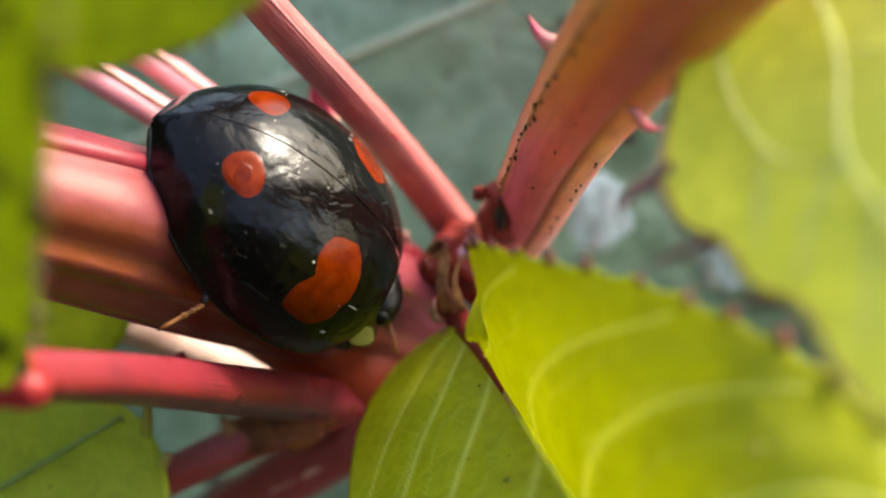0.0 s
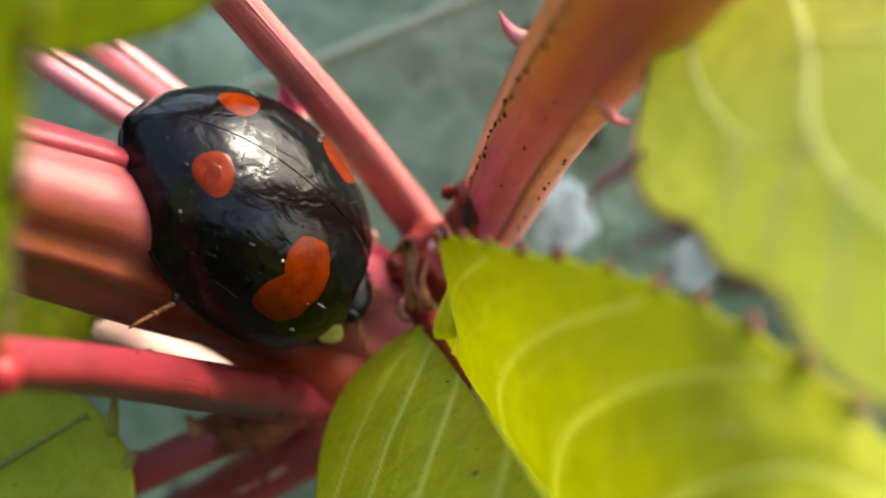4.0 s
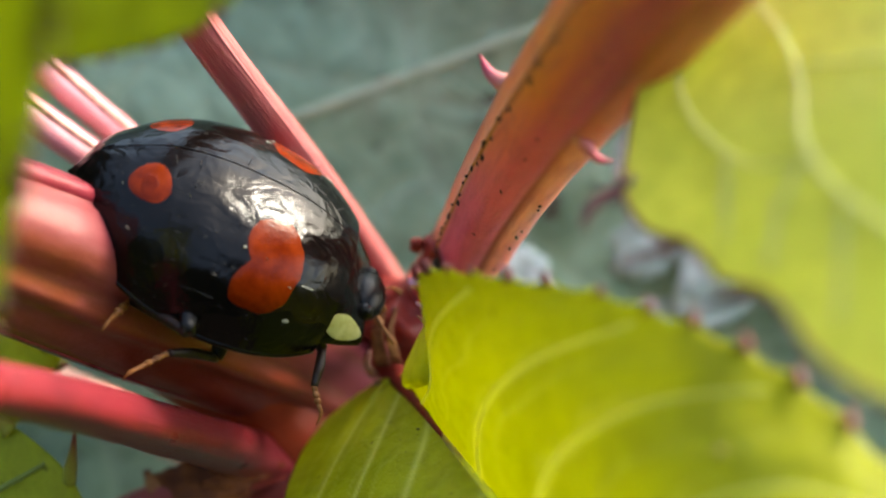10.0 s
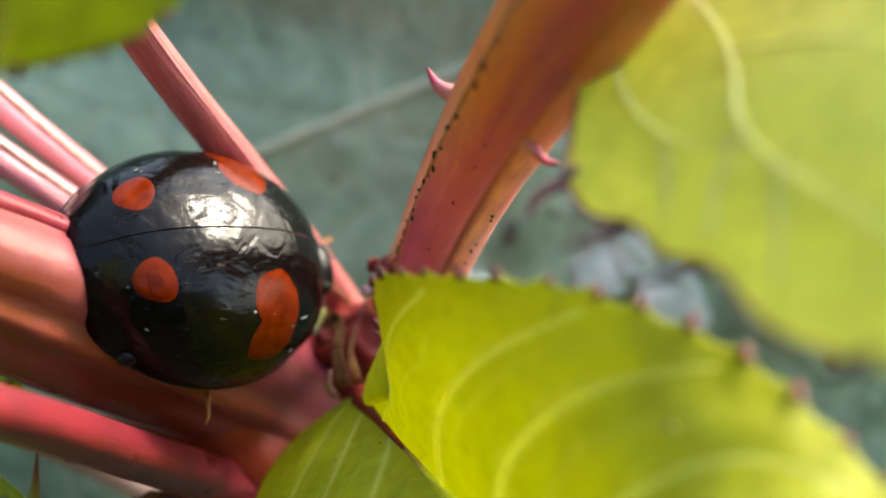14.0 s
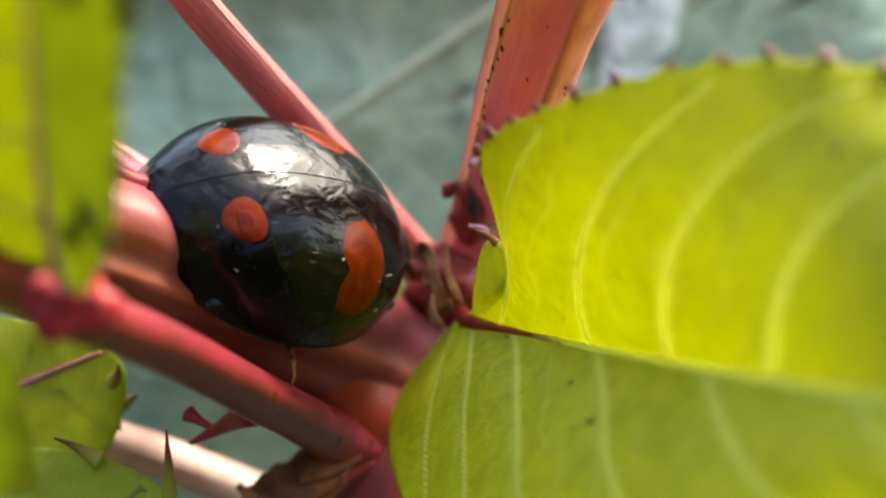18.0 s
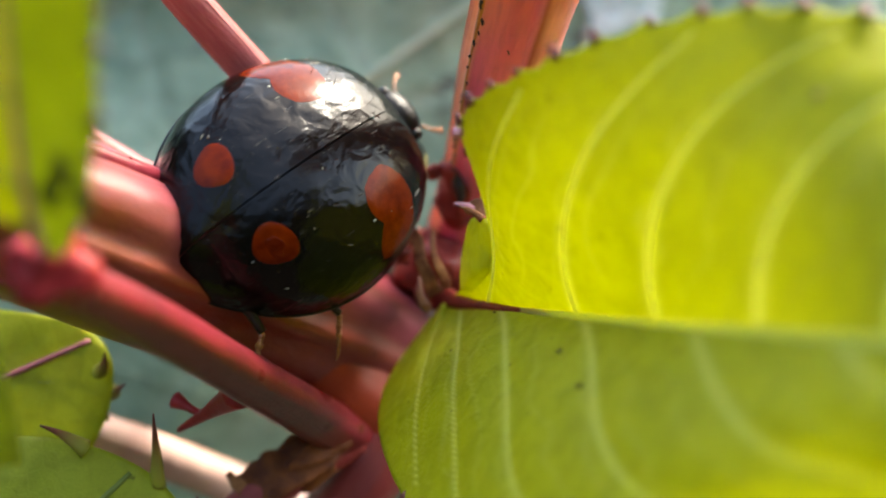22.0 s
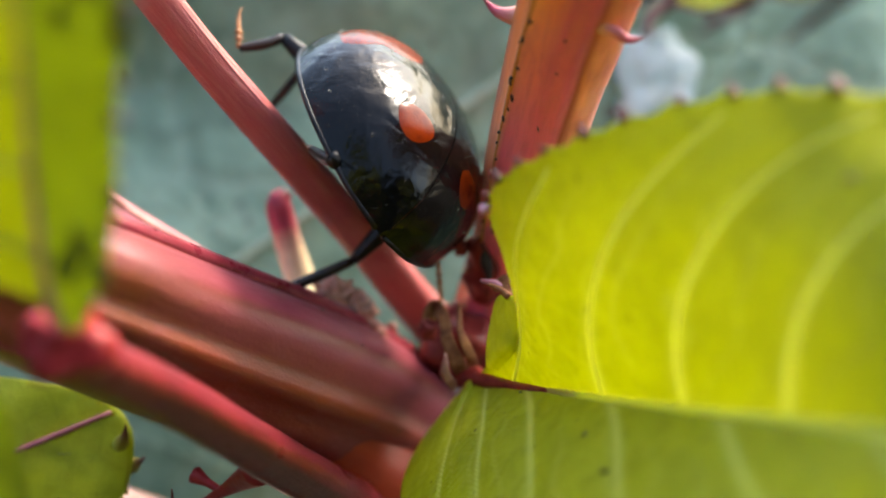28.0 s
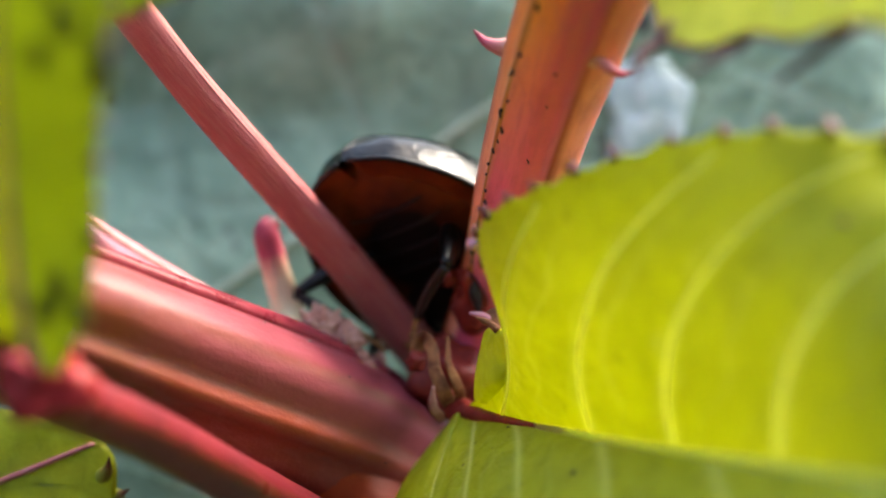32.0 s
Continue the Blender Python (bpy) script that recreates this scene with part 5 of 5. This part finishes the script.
BEETLE = [
    (0, (-5.89, 0.71, 1.57), (0.580, -0.022, -0.814), (0.805, -0.139, 0.577)),
    (6, (-5.97, 1.15, 0.88), (0.620, -0.008, -0.784), (0.774, -0.159, 0.613)),
    (7.5, (-5.95, 1.30, 0.68), (0.671, 0.057, -0.739), (0.741, -0.077, 0.667)),
    (8, (-5.78, 1.35, 0.83), (0.699, 0.072, -0.712), (0.715, -0.086, 0.693)),
    (8.5, (-5.89, 1.37, 1.25), (0.770, 0.117, -0.627), (0.636, -0.051, 0.770)),
    (9, (-6.06, 1.35, 1.57), (0.822, 0.049, -0.567), (0.566, 0.032, 0.824)),
    (10, (-5.68, 0.91, 1.98), (0.877, -0.057, -0.478), (0.478, -0.013, 0.878)),
    (10.5, (-5.51, 1.09, 2.56), (0.932, -0.127, -0.341), (0.338, -0.044, 0.940)),
    (11, (-5.67, 1.10, 2.01), (0.851, 0.007, -0.524), (0.524, 0.034, 0.851)),
    (11.5, (-5.77, 1.13, 1.59), (0.725, 0.240, -0.645), (0.669, -0.023, 0.743)),
    (13, (-5.54, 1.54, 1.23), (0.720, 0.444, -0.534), (0.660, -0.199, 0.724)),
    (14.5, (-5.60, 1.49, 1.29), (0.738, 0.522, -0.428), (0.616, -0.263, 0.742)),
    (16.5, (-5.74, 0.55, 1.21), (0.660, 0.401, -0.636), (0.732, -0.153, 0.663)),
    (17, (-5.79, 0.72, 1.29), (0.682, 0.412, -0.604), (0.715, -0.206, 0.668)),
    (18, (-5.80, 0.99, 1.21), (0.718, 0.380, -0.583), (0.691, -0.288, 0.663)),
    (19, (-5.78, 0.82, 1.26), (0.736, 0.357, -0.576), (0.674, -0.299, 0.676)),
    (20, (-4.97, 1.11, 1.57), (0.892, 0.205, -0.403), (0.448, -0.284, 0.848)),
    (21, (-5.06, 1.00, 1.38), (0.808, 0.403, -0.430), (0.555, -0.276, 0.785)),
    (21.5, (-5.14, 0.80, 1.41), (0.835, 0.530, -0.148), (0.474, -0.558, 0.681)),
    (22, (-4.74, 1.22, 1.61), (0.807, 0.590, -0.008), (0.447, -0.603, 0.661)),
    (22.5, (-3.66, 2.41, 1.64), (0.767, 0.636, -0.084), (0.589, -0.646, 0.486)),
    (23, (-2.79, 3.11, 1.95), (0.647, 0.705, -0.291), (0.735, -0.473, 0.487)),
    (23.5, (-2.90, 3.40, 2.15), (0.540, 0.810, -0.225), (0.815, -0.435, 0.384)),
    (24, (-2.81, 3.45, 2.09), (0.453, 0.889, 0.060), (0.824, -0.444, 0.353)),
    (24.4, (-2.85, 2.93, 2.40), (0.336, 0.939, 0.069), (0.899, -0.342, 0.273)),
    (26.5, (-2.67, 3.08, 2.62), (0.218, 0.924, 0.313), (0.908, -0.310, 0.281)),
    (27, (-2.55, 3.75, 2.50), (0.175, 0.925, 0.337), (0.889, -0.295, 0.349)),
    (27.5, (-2.44, 3.95, 2.70), (0.130, 0.962, 0.240), (0.905, -0.220, 0.365)),
    (28, (-2.37, 4.01, 2.96), (0.091, 0.995, 0.051), (0.913, -0.104, 0.395)),
    (28.6, (-2.83, 4.39, 3.94), (-0.205, 0.977, -0.053), (0.881, 0.208, 0.426)),
    (28.72, (-2.52, 4.49, 4.15), (-0.334, 0.728, -0.598), (0.663, 0.633, 0.400)),
    (28.85, (-2.25, 5.74, 4.00), (-0.088, -0.066, -0.994), (0.358, 0.929, -0.094)),
    (29, (-3.46, 6.44, 3.93), (-0.433, -0.285, -0.855), (0.132, 0.918, -0.373)),
    (29.25, (-3.04, 6.02, 3.13), (-0.315, 0.171, -0.933), (0.509, 0.861, -0.015)),
    (29.6, (-2.56, 4.60, 3.71), (0.014, 0.644, -0.765), (0.766, 0.484, 0.422)),
    (30, (-2.94, 5.25, 3.62), (-0.049, 0.715, -0.697), (0.684, 0.533, 0.498)),
    (31, (-2.49, 5.07, 2.68), (0.610, 0.054, -0.791), (0.556, 0.681, 0.476)),
    (31.5, (-1.92, 5.26, 1.31), (0.511, 0.084, -0.855), (0.473, 0.803, 0.362)),
    (32, (-1.16, 5.31, -0.39), (0.395, 0.064, -0.916), (0.361, 0.906, 0.220)),
]


def beetle_pose(p, f, u):
    f = Vector(f).normalized()
    u = Vector(u)
    u = (u - f * u.dot(f)).normalized()
    m = Matrix((f, u.cross(f), u)).transposed().to_4x4()
    m.translation = Vector(p) * U
    return m


# ---- small things at the joint of the stems ----
def ribbon(points, widths, thick, n=24, curl=0.0, twist=0.0, seed=0):
    """A dry strip: a flattened, curled and uneven tube."""
    line, wid = curve(points, n), values(widths, n)
    verts, faces = [], []
    sides = 10
    for k, c in enumerate(line):
        d = (line[min(k + 1, n)] - line[max(k - 1, 0)]).normalized()
        a = d.cross(VIEW).normalized()
        b = a.cross(d)
        ang = twist * k / n
        a, b = a * math.cos(ang) + b * math.sin(ang), b * math.cos(ang) - a * math.sin(ang)
        for s in range(sides):
            th = 2 * math.pi * s / sides
            x = math.cos(th) * wid[k] * (1 + 0.25 * noise.noise(Vector((k * 0.22, math.cos(th) * 0.8, math.sin(th) * 0.8 + seed))))
            y = math.sin(th) * thick + curl * (x * x / max(wid[k], 0.01))
            verts.append(c + a * x + b * y)
    for k in range(n):
        for s in range(sides):
            q = (s + 1) % sides
            faces.append((k * sides + s, k * sides + q, (k + 1) * sides + q, (k + 1) * sides + s))
    faces.append(tuple(range(sides))[::-1])
    faces.append(tuple(n * sides + s for s in range(sides)))
    return verts, faces, None


def make_joint():
    t = thing("stem_joint", (-1.2, 3.2, -3.4), "dark red swollen joint where the stems meet", "stem joint")
    part("core", blob((-1.3, 3.5, -3.5), (1.15, 1.2, 1.35), bump=0.5, n=28, m=18, seed=5), M_MIDRIB, t)
    part("collar", blob((-0.15, 3.3, -1.1), (0.6, 0.6, 0.95), bump=0.6, n=20, m=14, seed=7), M_MIDRIB, t, "dark red and black scarred collar")
    part("scar", blob((-0.2, 2.7, -0.65), (0.15, 0.14, 0.5), bump=0.5, n=14, m=12, seed=8), M_BLACKDOT, t, "black scar")
    part("pale_lump", blob((-2.25, 1.9, -1.65), (0.28, 0.26, 0.28), bump=0.5, n=14, m=10, seed=9), M_MIDRIB, t, "small glossy red lump")
    part("bud", blob((-0.75, 3.3, -0.2), (0.2, 0.2, 0.28), bump=0.5, n=12, m=10, seed=3), M_MIDRIB, t, "small red bud")
    s = thing("dry_stipule", (-1.6, 1.2, -3.0), "curled brown dry stipule at the stem joint", "stipule")
    part("strip", ribbon([(-1.55, 1.3, -3.2), (-1.72, 0.95, -2.3), (-1.8, 1.3, -1.7), (-1.75, 1.9, -1.35), (-1.9, 2.3, -1.25), (-2.2, 2.2, -1.5), (-2.2, 1.9, -1.7)], [0.2, 0.22, 0.18, 0.2, 0.26, 0.22, 0.1], 0.06, 36, 0.25, 0.9, 1), M_DRY, s)
    part("strip", ribbon([(-1.3, 1.4, -3.1), (-1.35, 0.9, -2.2), (-1.45, 1.0, -1.4), (-1.3, 1.5, -0.9)], [0.14, 0.15, 0.11, 0.05], 0.05, 24, 0.2, -0.8, 2), M_DRY, s)
    part("strip", ribbon([(-1.9, 1.1, -3.2), (-2.1, 0.8, -2.5), (-2.0, 0.7, -1.8)], [0.14, 0.12, 0.04], 0.04, 16, 0.1, 0.5, 3), M_PALEDRY, s)
    s = thing("dry_bract", (-0.1, -0.3, 0.0), "small brown withered bract on the leaf base", "bract")
    part("flake", ribbon([(-0.45, 0.2, 0.2), (-0.1, -0.1, 0.25), (0.3, -0.6, 0.1)], [0.1, 0.26, 0.12], 0.05, 16, 0.3, 0.6, 4), M_DRY, s)
    part("flake", ribbon([(0.05, -0.4, 0.3), (0.25, -0.8, 0.1), (0.2, -1.2, -0.35)], [0.08, 0.2, 0.1], 0.05, 14, 0.3, -0.6, 5), M_DRY, s)
    part("tip", tube([(-0.7, 0.35, 0.35), (-0.35, 0.1, 0.3), (-0.15, -0.1, 0.15)], [0.04, 0.09, 0.05], 10, 8), M_PALE, s, "pale pink pointed tip")


def make_back_bits():
    t = thing("curved_thorn", (-5.3, 4.7, -1.4), "cream curved thorn with a crimson tip", "thorn")
    part("spike", thorn([(-5.4, 4.3, -2.5), (-5.4, 5.9, -1.5), (-5.48, 6.45, 0.05), (-5.45, 6.7, 0.85), (-5.15, 6.9, 1.12)], [0.55, 0.46, 0.40, 0.38, 0.22], 24, 16), M_CREAMTHORN, t)
    t = thing("papery_bract", (-4.4, 4.2, -2.2), "crumpled pale pink papery bract behind the thick stem", "bract")
    for k, (p, z) in enumerate((((-4.55, 4.2, -1.45), (0.6, 0.45, 0.6)), ((-4.05, 4.0, -1.95), (0.55, 0.45, 0.65)), ((-4.9, 4.2, -1.9), (0.45, 0.4, 0.45)), ((-3.75, 3.7, -2.6), (0.4, 0.4, 0.5)))):
        part("fold", blob(Vector(p) + VIEW * 0.55, z, bump=0.75, n=40, m=28, seed=11 + k, crinkle=3.6), M_PALEDRY, t)
    part("fold", ribbon([(-3.6, 4.0, -3.6), (-3.3, 3.9, -2.9), (-3.05, 3.9, -2.4)], [0.4, 0.42, 0.1], 0.05, 16, 0.2, 0.4, 6), M_PALEDRY, t)
    t = thing("brown_sheath", (-6.5, 0.9, -6.8), "curled brown dry sheath under the leaf stalk", "sheath")
    path = [(-8.3, -0.5, -6.1), (-7.6, -0.7, -6.0), (-6.7, -0.5, -5.9), (-5.8, -0.2, -5.9), (-5.0, 0.1, -5.8)]
    part("roll", ribbon(path, [0.35, 0.62, 0.7, 0.6, 0.35], 0.2, 36, 0.3, 0.4, 7), M_SHEATH, t)
    part("flap", ribbon([(-8.5, -0.4, -5.6), (-8.2, -0.8, -6.0), (-7.7, -1.0, -6.3)], [0.1, 0.22, 0.14], 0.05, 18, 0.3, 0.9, 8), M_DRY, t, "pale curled end of the sheath")
    part("flap", ribbon([(-6.9, -0.9, -5.6), (-6.0, -0.7, -5.5), (-5.2, -0.4, -5.5), (-4.6, -0.1, -5.6)], [0.12, 0.3, 0.28, 0.1], 0.06, 24, 0.3, -0.5, 9), M_SHEATH, t)
    part("flap", ribbon([(-7.4, -0.3, -6.5), (-6.4, -0.6, -6.5), (-5.6, -0.5, -6.4)], [0.15, 0.34, 0.12], 0.06, 24, 0.3, 0.7, 10), M_SHEATH, t)


def make_basal_lobe(parent):
    a = spline_at([(-1.05, -0.3, -1.9), (-0.9, -0.35, -1.1), (-0.5, -0.15, -0.15), (-0.3, -0.2, 0.05)])
    b = spline_at([(-0.85, -0.7, -1.75), (-0.3, -1.45, -0.75), (0.15, -1.6, -0.05), (0.25, -1.1, 0.2)])
    part("basal_lobe", sheet(lambda s, v: a(s).lerp(b(s), v) + VIEW * (0.42 * math.sin(math.pi * v) + 0.12 * math.sin(s * 9)), 30, 16, 0.05), M_LEAF, parent, "small rolled lobe at the leaf base")


def make_sky_blocker():
    """Unseen dark wall, added behind and beside the camera to block sky light."""
    n, m = 64, 20
    verts, faces = [], []
    for i in range(n + 1):
        a = radians(lerp(118, 322, i / n))
        for j in range(m + 1):
            h = j / m
            top = 260 + 60 * noise.noise(Vector((i * 0.35, 0, 4)))
            r = 330 - 90 * h + 26 * noise.noise(Vector((i * 0.7, j * 0.7, 1)))
            verts.append((math.cos(a) * r, math.sin(a) * r - 10, -75 + h * top))
    for i in range(n):
        for j in range(m):
            k = i * (m + 1) + j
            faces.append((k, k + 1, k + m + 2, k + m + 1))
    t = thing("backdrop", (0, -330, -62), "unseen dark green wall added to block sky light", "hedge", kind="structure")
    part("hedge", (verts, faces, None), M_SKYBLOCK, t, kind="structure")


make_ground()
make_back_leaf()
make_main_stem()
make_right_stem()
make_mid_stem()
make_petiole()
make_pale_stems()
make_bottom_stems()
make_young_leaf()
make_front_leaf()
make_left_leaves()
make_lower_leaves()
make_joint()
make_back_bits()
make_sky_blocker()
beetle, beetle_legs = make_beetle()


def leg_steps(name, side):
    """Knee, ankle and claw of a leg, on the beetle, through the clip."""
    if side < 0:
        tuck = {"front_leg": ((3.1, -1.7, 0.1), (2.3, -1.9, -0.2), (1.8, -1.6, -0.3)),
                "middle_leg": ((-1.29, -1.73, -0.18), (-0.9, -3.35, -0.4), (-1.4, -4.15, -0.9)),
                "hind_leg": ((-2.94, -0.55, -0.18), (-3.0, -2.6, -0.4), (-3.8, -3.3, -0.85))}[name]
        out = {"front_leg": ((3.53, -1.93, -0.09), (3.94, -2.77, -0.75), (4.2, -3.27, -0.9)),
               "middle_leg": ((1.02, -2.98, -0.96), (-0.53, -3.68, -0.79), (-1.29, -4.33, -1.22)),
               "hind_leg": ((-0.29, -3.66, 0.0), (-1.48, -2.31, -0.86), (-2.06, -3.29, -1.0))}[name]
        lean = {"front_leg": ((3.77, -2.3, -0.6), (3.82, -2.9, -0.8), (4.37, -3.6, -1.2)),
                "middle_leg": ((0.9, -2.75, -1.33), (-0.38, -3.74, -0.78), (-1.08, -4.49, -1.14)),
                "hind_leg": ((-0.24, -3.65, 0.05), (-1.59, -2.51, -0.84), (-1.93, -3.6, -0.72))}[name]
        hold = {"front_leg": ((3.67, -2.57, -0.86), (2.94, -3.05, -0.6), (3.17, -3.67, -1.0)),
                "middle_leg": ((0.94, -2.73, -1.44), (-0.5, -3.6, -1.32), (-1.2, -4.35, -1.68)),
                "hind_leg": ((-0.53, -3.67, -0.03), (-1.6, -2.28, -1.13), (-2.0, -3.31, -1.46))}[name]
        draw = {"front_leg": tuck,
                "middle_leg": ((0.29, -3.21, -0.39), (-1.3, -3.19, -1.02), (-1.88, -4.0, -1.46)),
                "hind_leg": ((-1.06, -3.62, 0.1), (-2.09, -2.12, -0.65), (-2.77, -3.0, -0.98))}[name]
        sit = {"front_leg": tuck,
               "middle_leg": ((-1.0, -2.4, -0.05), (0.3, -2.85, -0.95), (-0.05, -3.8, -0.8)),
               "hind_leg": ((-2.6, -2.5, -0.05), (-2.2, -1.3, -1.05), (-3.2, -1.87, -0.95))}[name]
        stand = {"front_leg": tuck,
                 "middle_leg": ((0.5, -3.7, -0.2), (-0.7, -3.9, -0.8), (-0.8, -5.1, -1.2)),
                 "hind_leg": ((-1.7, -3.1, -0.1), (-2.9, -2.3, -0.4), (-3.6, -2.3, -1.1))}[name]
        cling = {"front_leg": ((3.0, -1.7, -0.7), (2.3, -0.8, -1.1), (1.9, -0.2, -1.3)),
                 "middle_leg": ((1.7, -2.7, -0.4), (1.9, -1.2, -0.9), (1.9, -0.5, -1.2)),
                 "hind_leg": ((-0.6, -1.9, -1.6), (0.6, -0.5, -1.8), (1.4, 0.4, -1.9))}[name]
        dangle = {"front_leg": cling, "middle_leg": ((0.1, -2.54, -1.37), (-0.1, -3.56, -2.73), (-0.31, -4.57, -3.08)), "hind_leg": cling}[name]
        back = ((-2.54, -2.21, -1.01), (-3.97, -0.75, -1.3), (-5.09, -0.8, -1.58)) if name == "hind_leg" else tuck
        climb = ((-2.35, -1.55, -1.95), (-2.85, -0.3, -3.4), (-3.9, -0.95, -3.8)) if name == "hind_leg" else tuck
        push = ((-1.5, -1.85, -2.7), (-1.8, -1.3, -4.7), (-2.5, -2.15, -5.4)) if name == "hind_leg" else tuck
        hook = ((-0.9, -1.6, -1.5), (0.5, 0.4, -1.7), (1.3, 1.1, -2.0)) if name == "hind_leg" else cling
        return [(0, tuck), (7.5, tuck), (8.4, out), (9.0, out), (10.0, lean), (11.0, hold), (11.5, draw), (12.1, draw), (12.8, sit),
                (18.9, sit), (19.6, stand), (20.9, stand), (21.6, tuck), (22.4, tuck), (23.0, back), (24.0, back), (25.3, climb), (27.4, climb), (28.0, push), (28.6, push), (29.0, cling), (29.6, dangle), (31.0, dangle), (31.6, hook), (32, hook)]
    rest = {"front_leg": ((1.5, 2.6, -0.7), (0.5, 2.5, -1.9), (0.1, 1.9, -2.1)),
            "middle_leg": ((0.2, 1.9, -1.0), (-0.6, 1.2, -1.6), (-1.2, 1.0, -2.0)),
            "hind_leg": ((-2.2, 0.3, -0.9), (-2.6, 0.4, -1.6), (-3.0, 0.2, -2.0))}[name]
    climb = {"front_leg": ((2.6, 2.2, -0.9), (1.9, 1.6, -2.2), (1.6, 1.2, -2.8)),
             "middle_leg": ((-0.1, 2.43, -2.59), (-1.11, 1.71, -3.19), (-1.47, 2.08, -4.09)),
             "hind_leg": ((-2.2, 1.6, -0.1), (-1.2, 1.5, -0.5), (-0.6, 1.3, -0.7))}[name]
    lift = ((-0.63, 2.59, -1.91), (-0.76, 3.48, -1.02), (-1.7, 3.56, -1.3)) if name == "middle_leg" else climb
    reach = {"front_leg": ((3.1, 1.8, -0.9), (3.2, 1.4, -2.2), (3.2, 1.0, -2.9)), "middle_leg": ((1.6, 2.5, -0.3), (1.4, 2.9, -1.1), (1.9, 3.2, -0.9)), "hind_leg": ((-2.2, 1.6, -0.1), (-1.2, 1.5, -0.5), (-0.6, 1.3, -0.7))}[name]
    step = {"front_leg": ((2.9, 1.9, -0.9), (2.5, 1.4, -2.2), (2.3, 1.0, -2.9)),
            "middle_leg": ((0.4, 2.0, -1.7), (0.4, 2.5, -3.0), (-0.2, 2.2, -4.0)),
            "hind_leg": ((-2.2, 1.6, -0.1), (-1.2, 1.5, -0.5), (-0.6, 1.3, -0.7))}[name]
    cling = {"front_leg": ((3.5, 1.9, -0.3), (2.7, 0.9, -0.9), (2.2, 0.4, -1.2)),
             "middle_leg": ((1.8, 2.7, -0.4), (1.5, 1.2, -0.9), (1.3, 0.5, -1.2)),
             "hind_leg": ((-1.0, 2.4, -0.7), (0.1, 1.4, -1.2), (0.8, 0.9, -1.5))}[name]
    return [(0, rest), (23.2, rest), (23.9, lift), (24.4, lift), (25.2, step), (26.2, climb), (27.3, climb), (27.8, reach), (28.6, reach), (29.0, cling), (32, cling)]


def motions():
    rows = [(t, beetle_pose(p, f, u)) for t, p, f, u in BEETLE]
    walk(beetle, rows)
    # each leg bends at hip, knee and ankle; the feet are drawn in while it rests
    for leg, shin, foot, name, side, joints in beetle_legs:
        steps = leg_steps(name, side)
        rest = [(b - a).normalized() for a, b in zip(joints, joints[1:])]
        rows = [[], [], []]
        hip = joints[0]
        fine = []
        for (t0, a), (t1, b) in zip(steps, steps[1:]):
            fine += [(lerp(t0, t1, k / 3), [Vector(p).lerp(Vector(q), k / 3) for p, q in zip(a, b)]) for k in range(3 if a is not b else 1)]
        fine.append((steps[-1][0], [Vector(p) for p in steps[-1][1]]))
        for t, target in fine:
            at, last, base = hip, hip, None
            for k in range(3):
                d = (target[k] - last).normalized()
                turn = rest[k].rotation_difference(d).to_matrix().to_4x4()
                m = Matrix.Translation(at * U) @ turn @ Matrix.Translation(-joints[k] * U)
                if k == 0:
                    base = m
                rows[k].append((t, m if k == 0 else base.inverted() @ m))
                at = at + d * (joints[k + 1] - joints[k]).length
                last = target[k]
        for piece, keys in zip((leg, shin, foot), rows):
            walk(piece, keys)


motions()
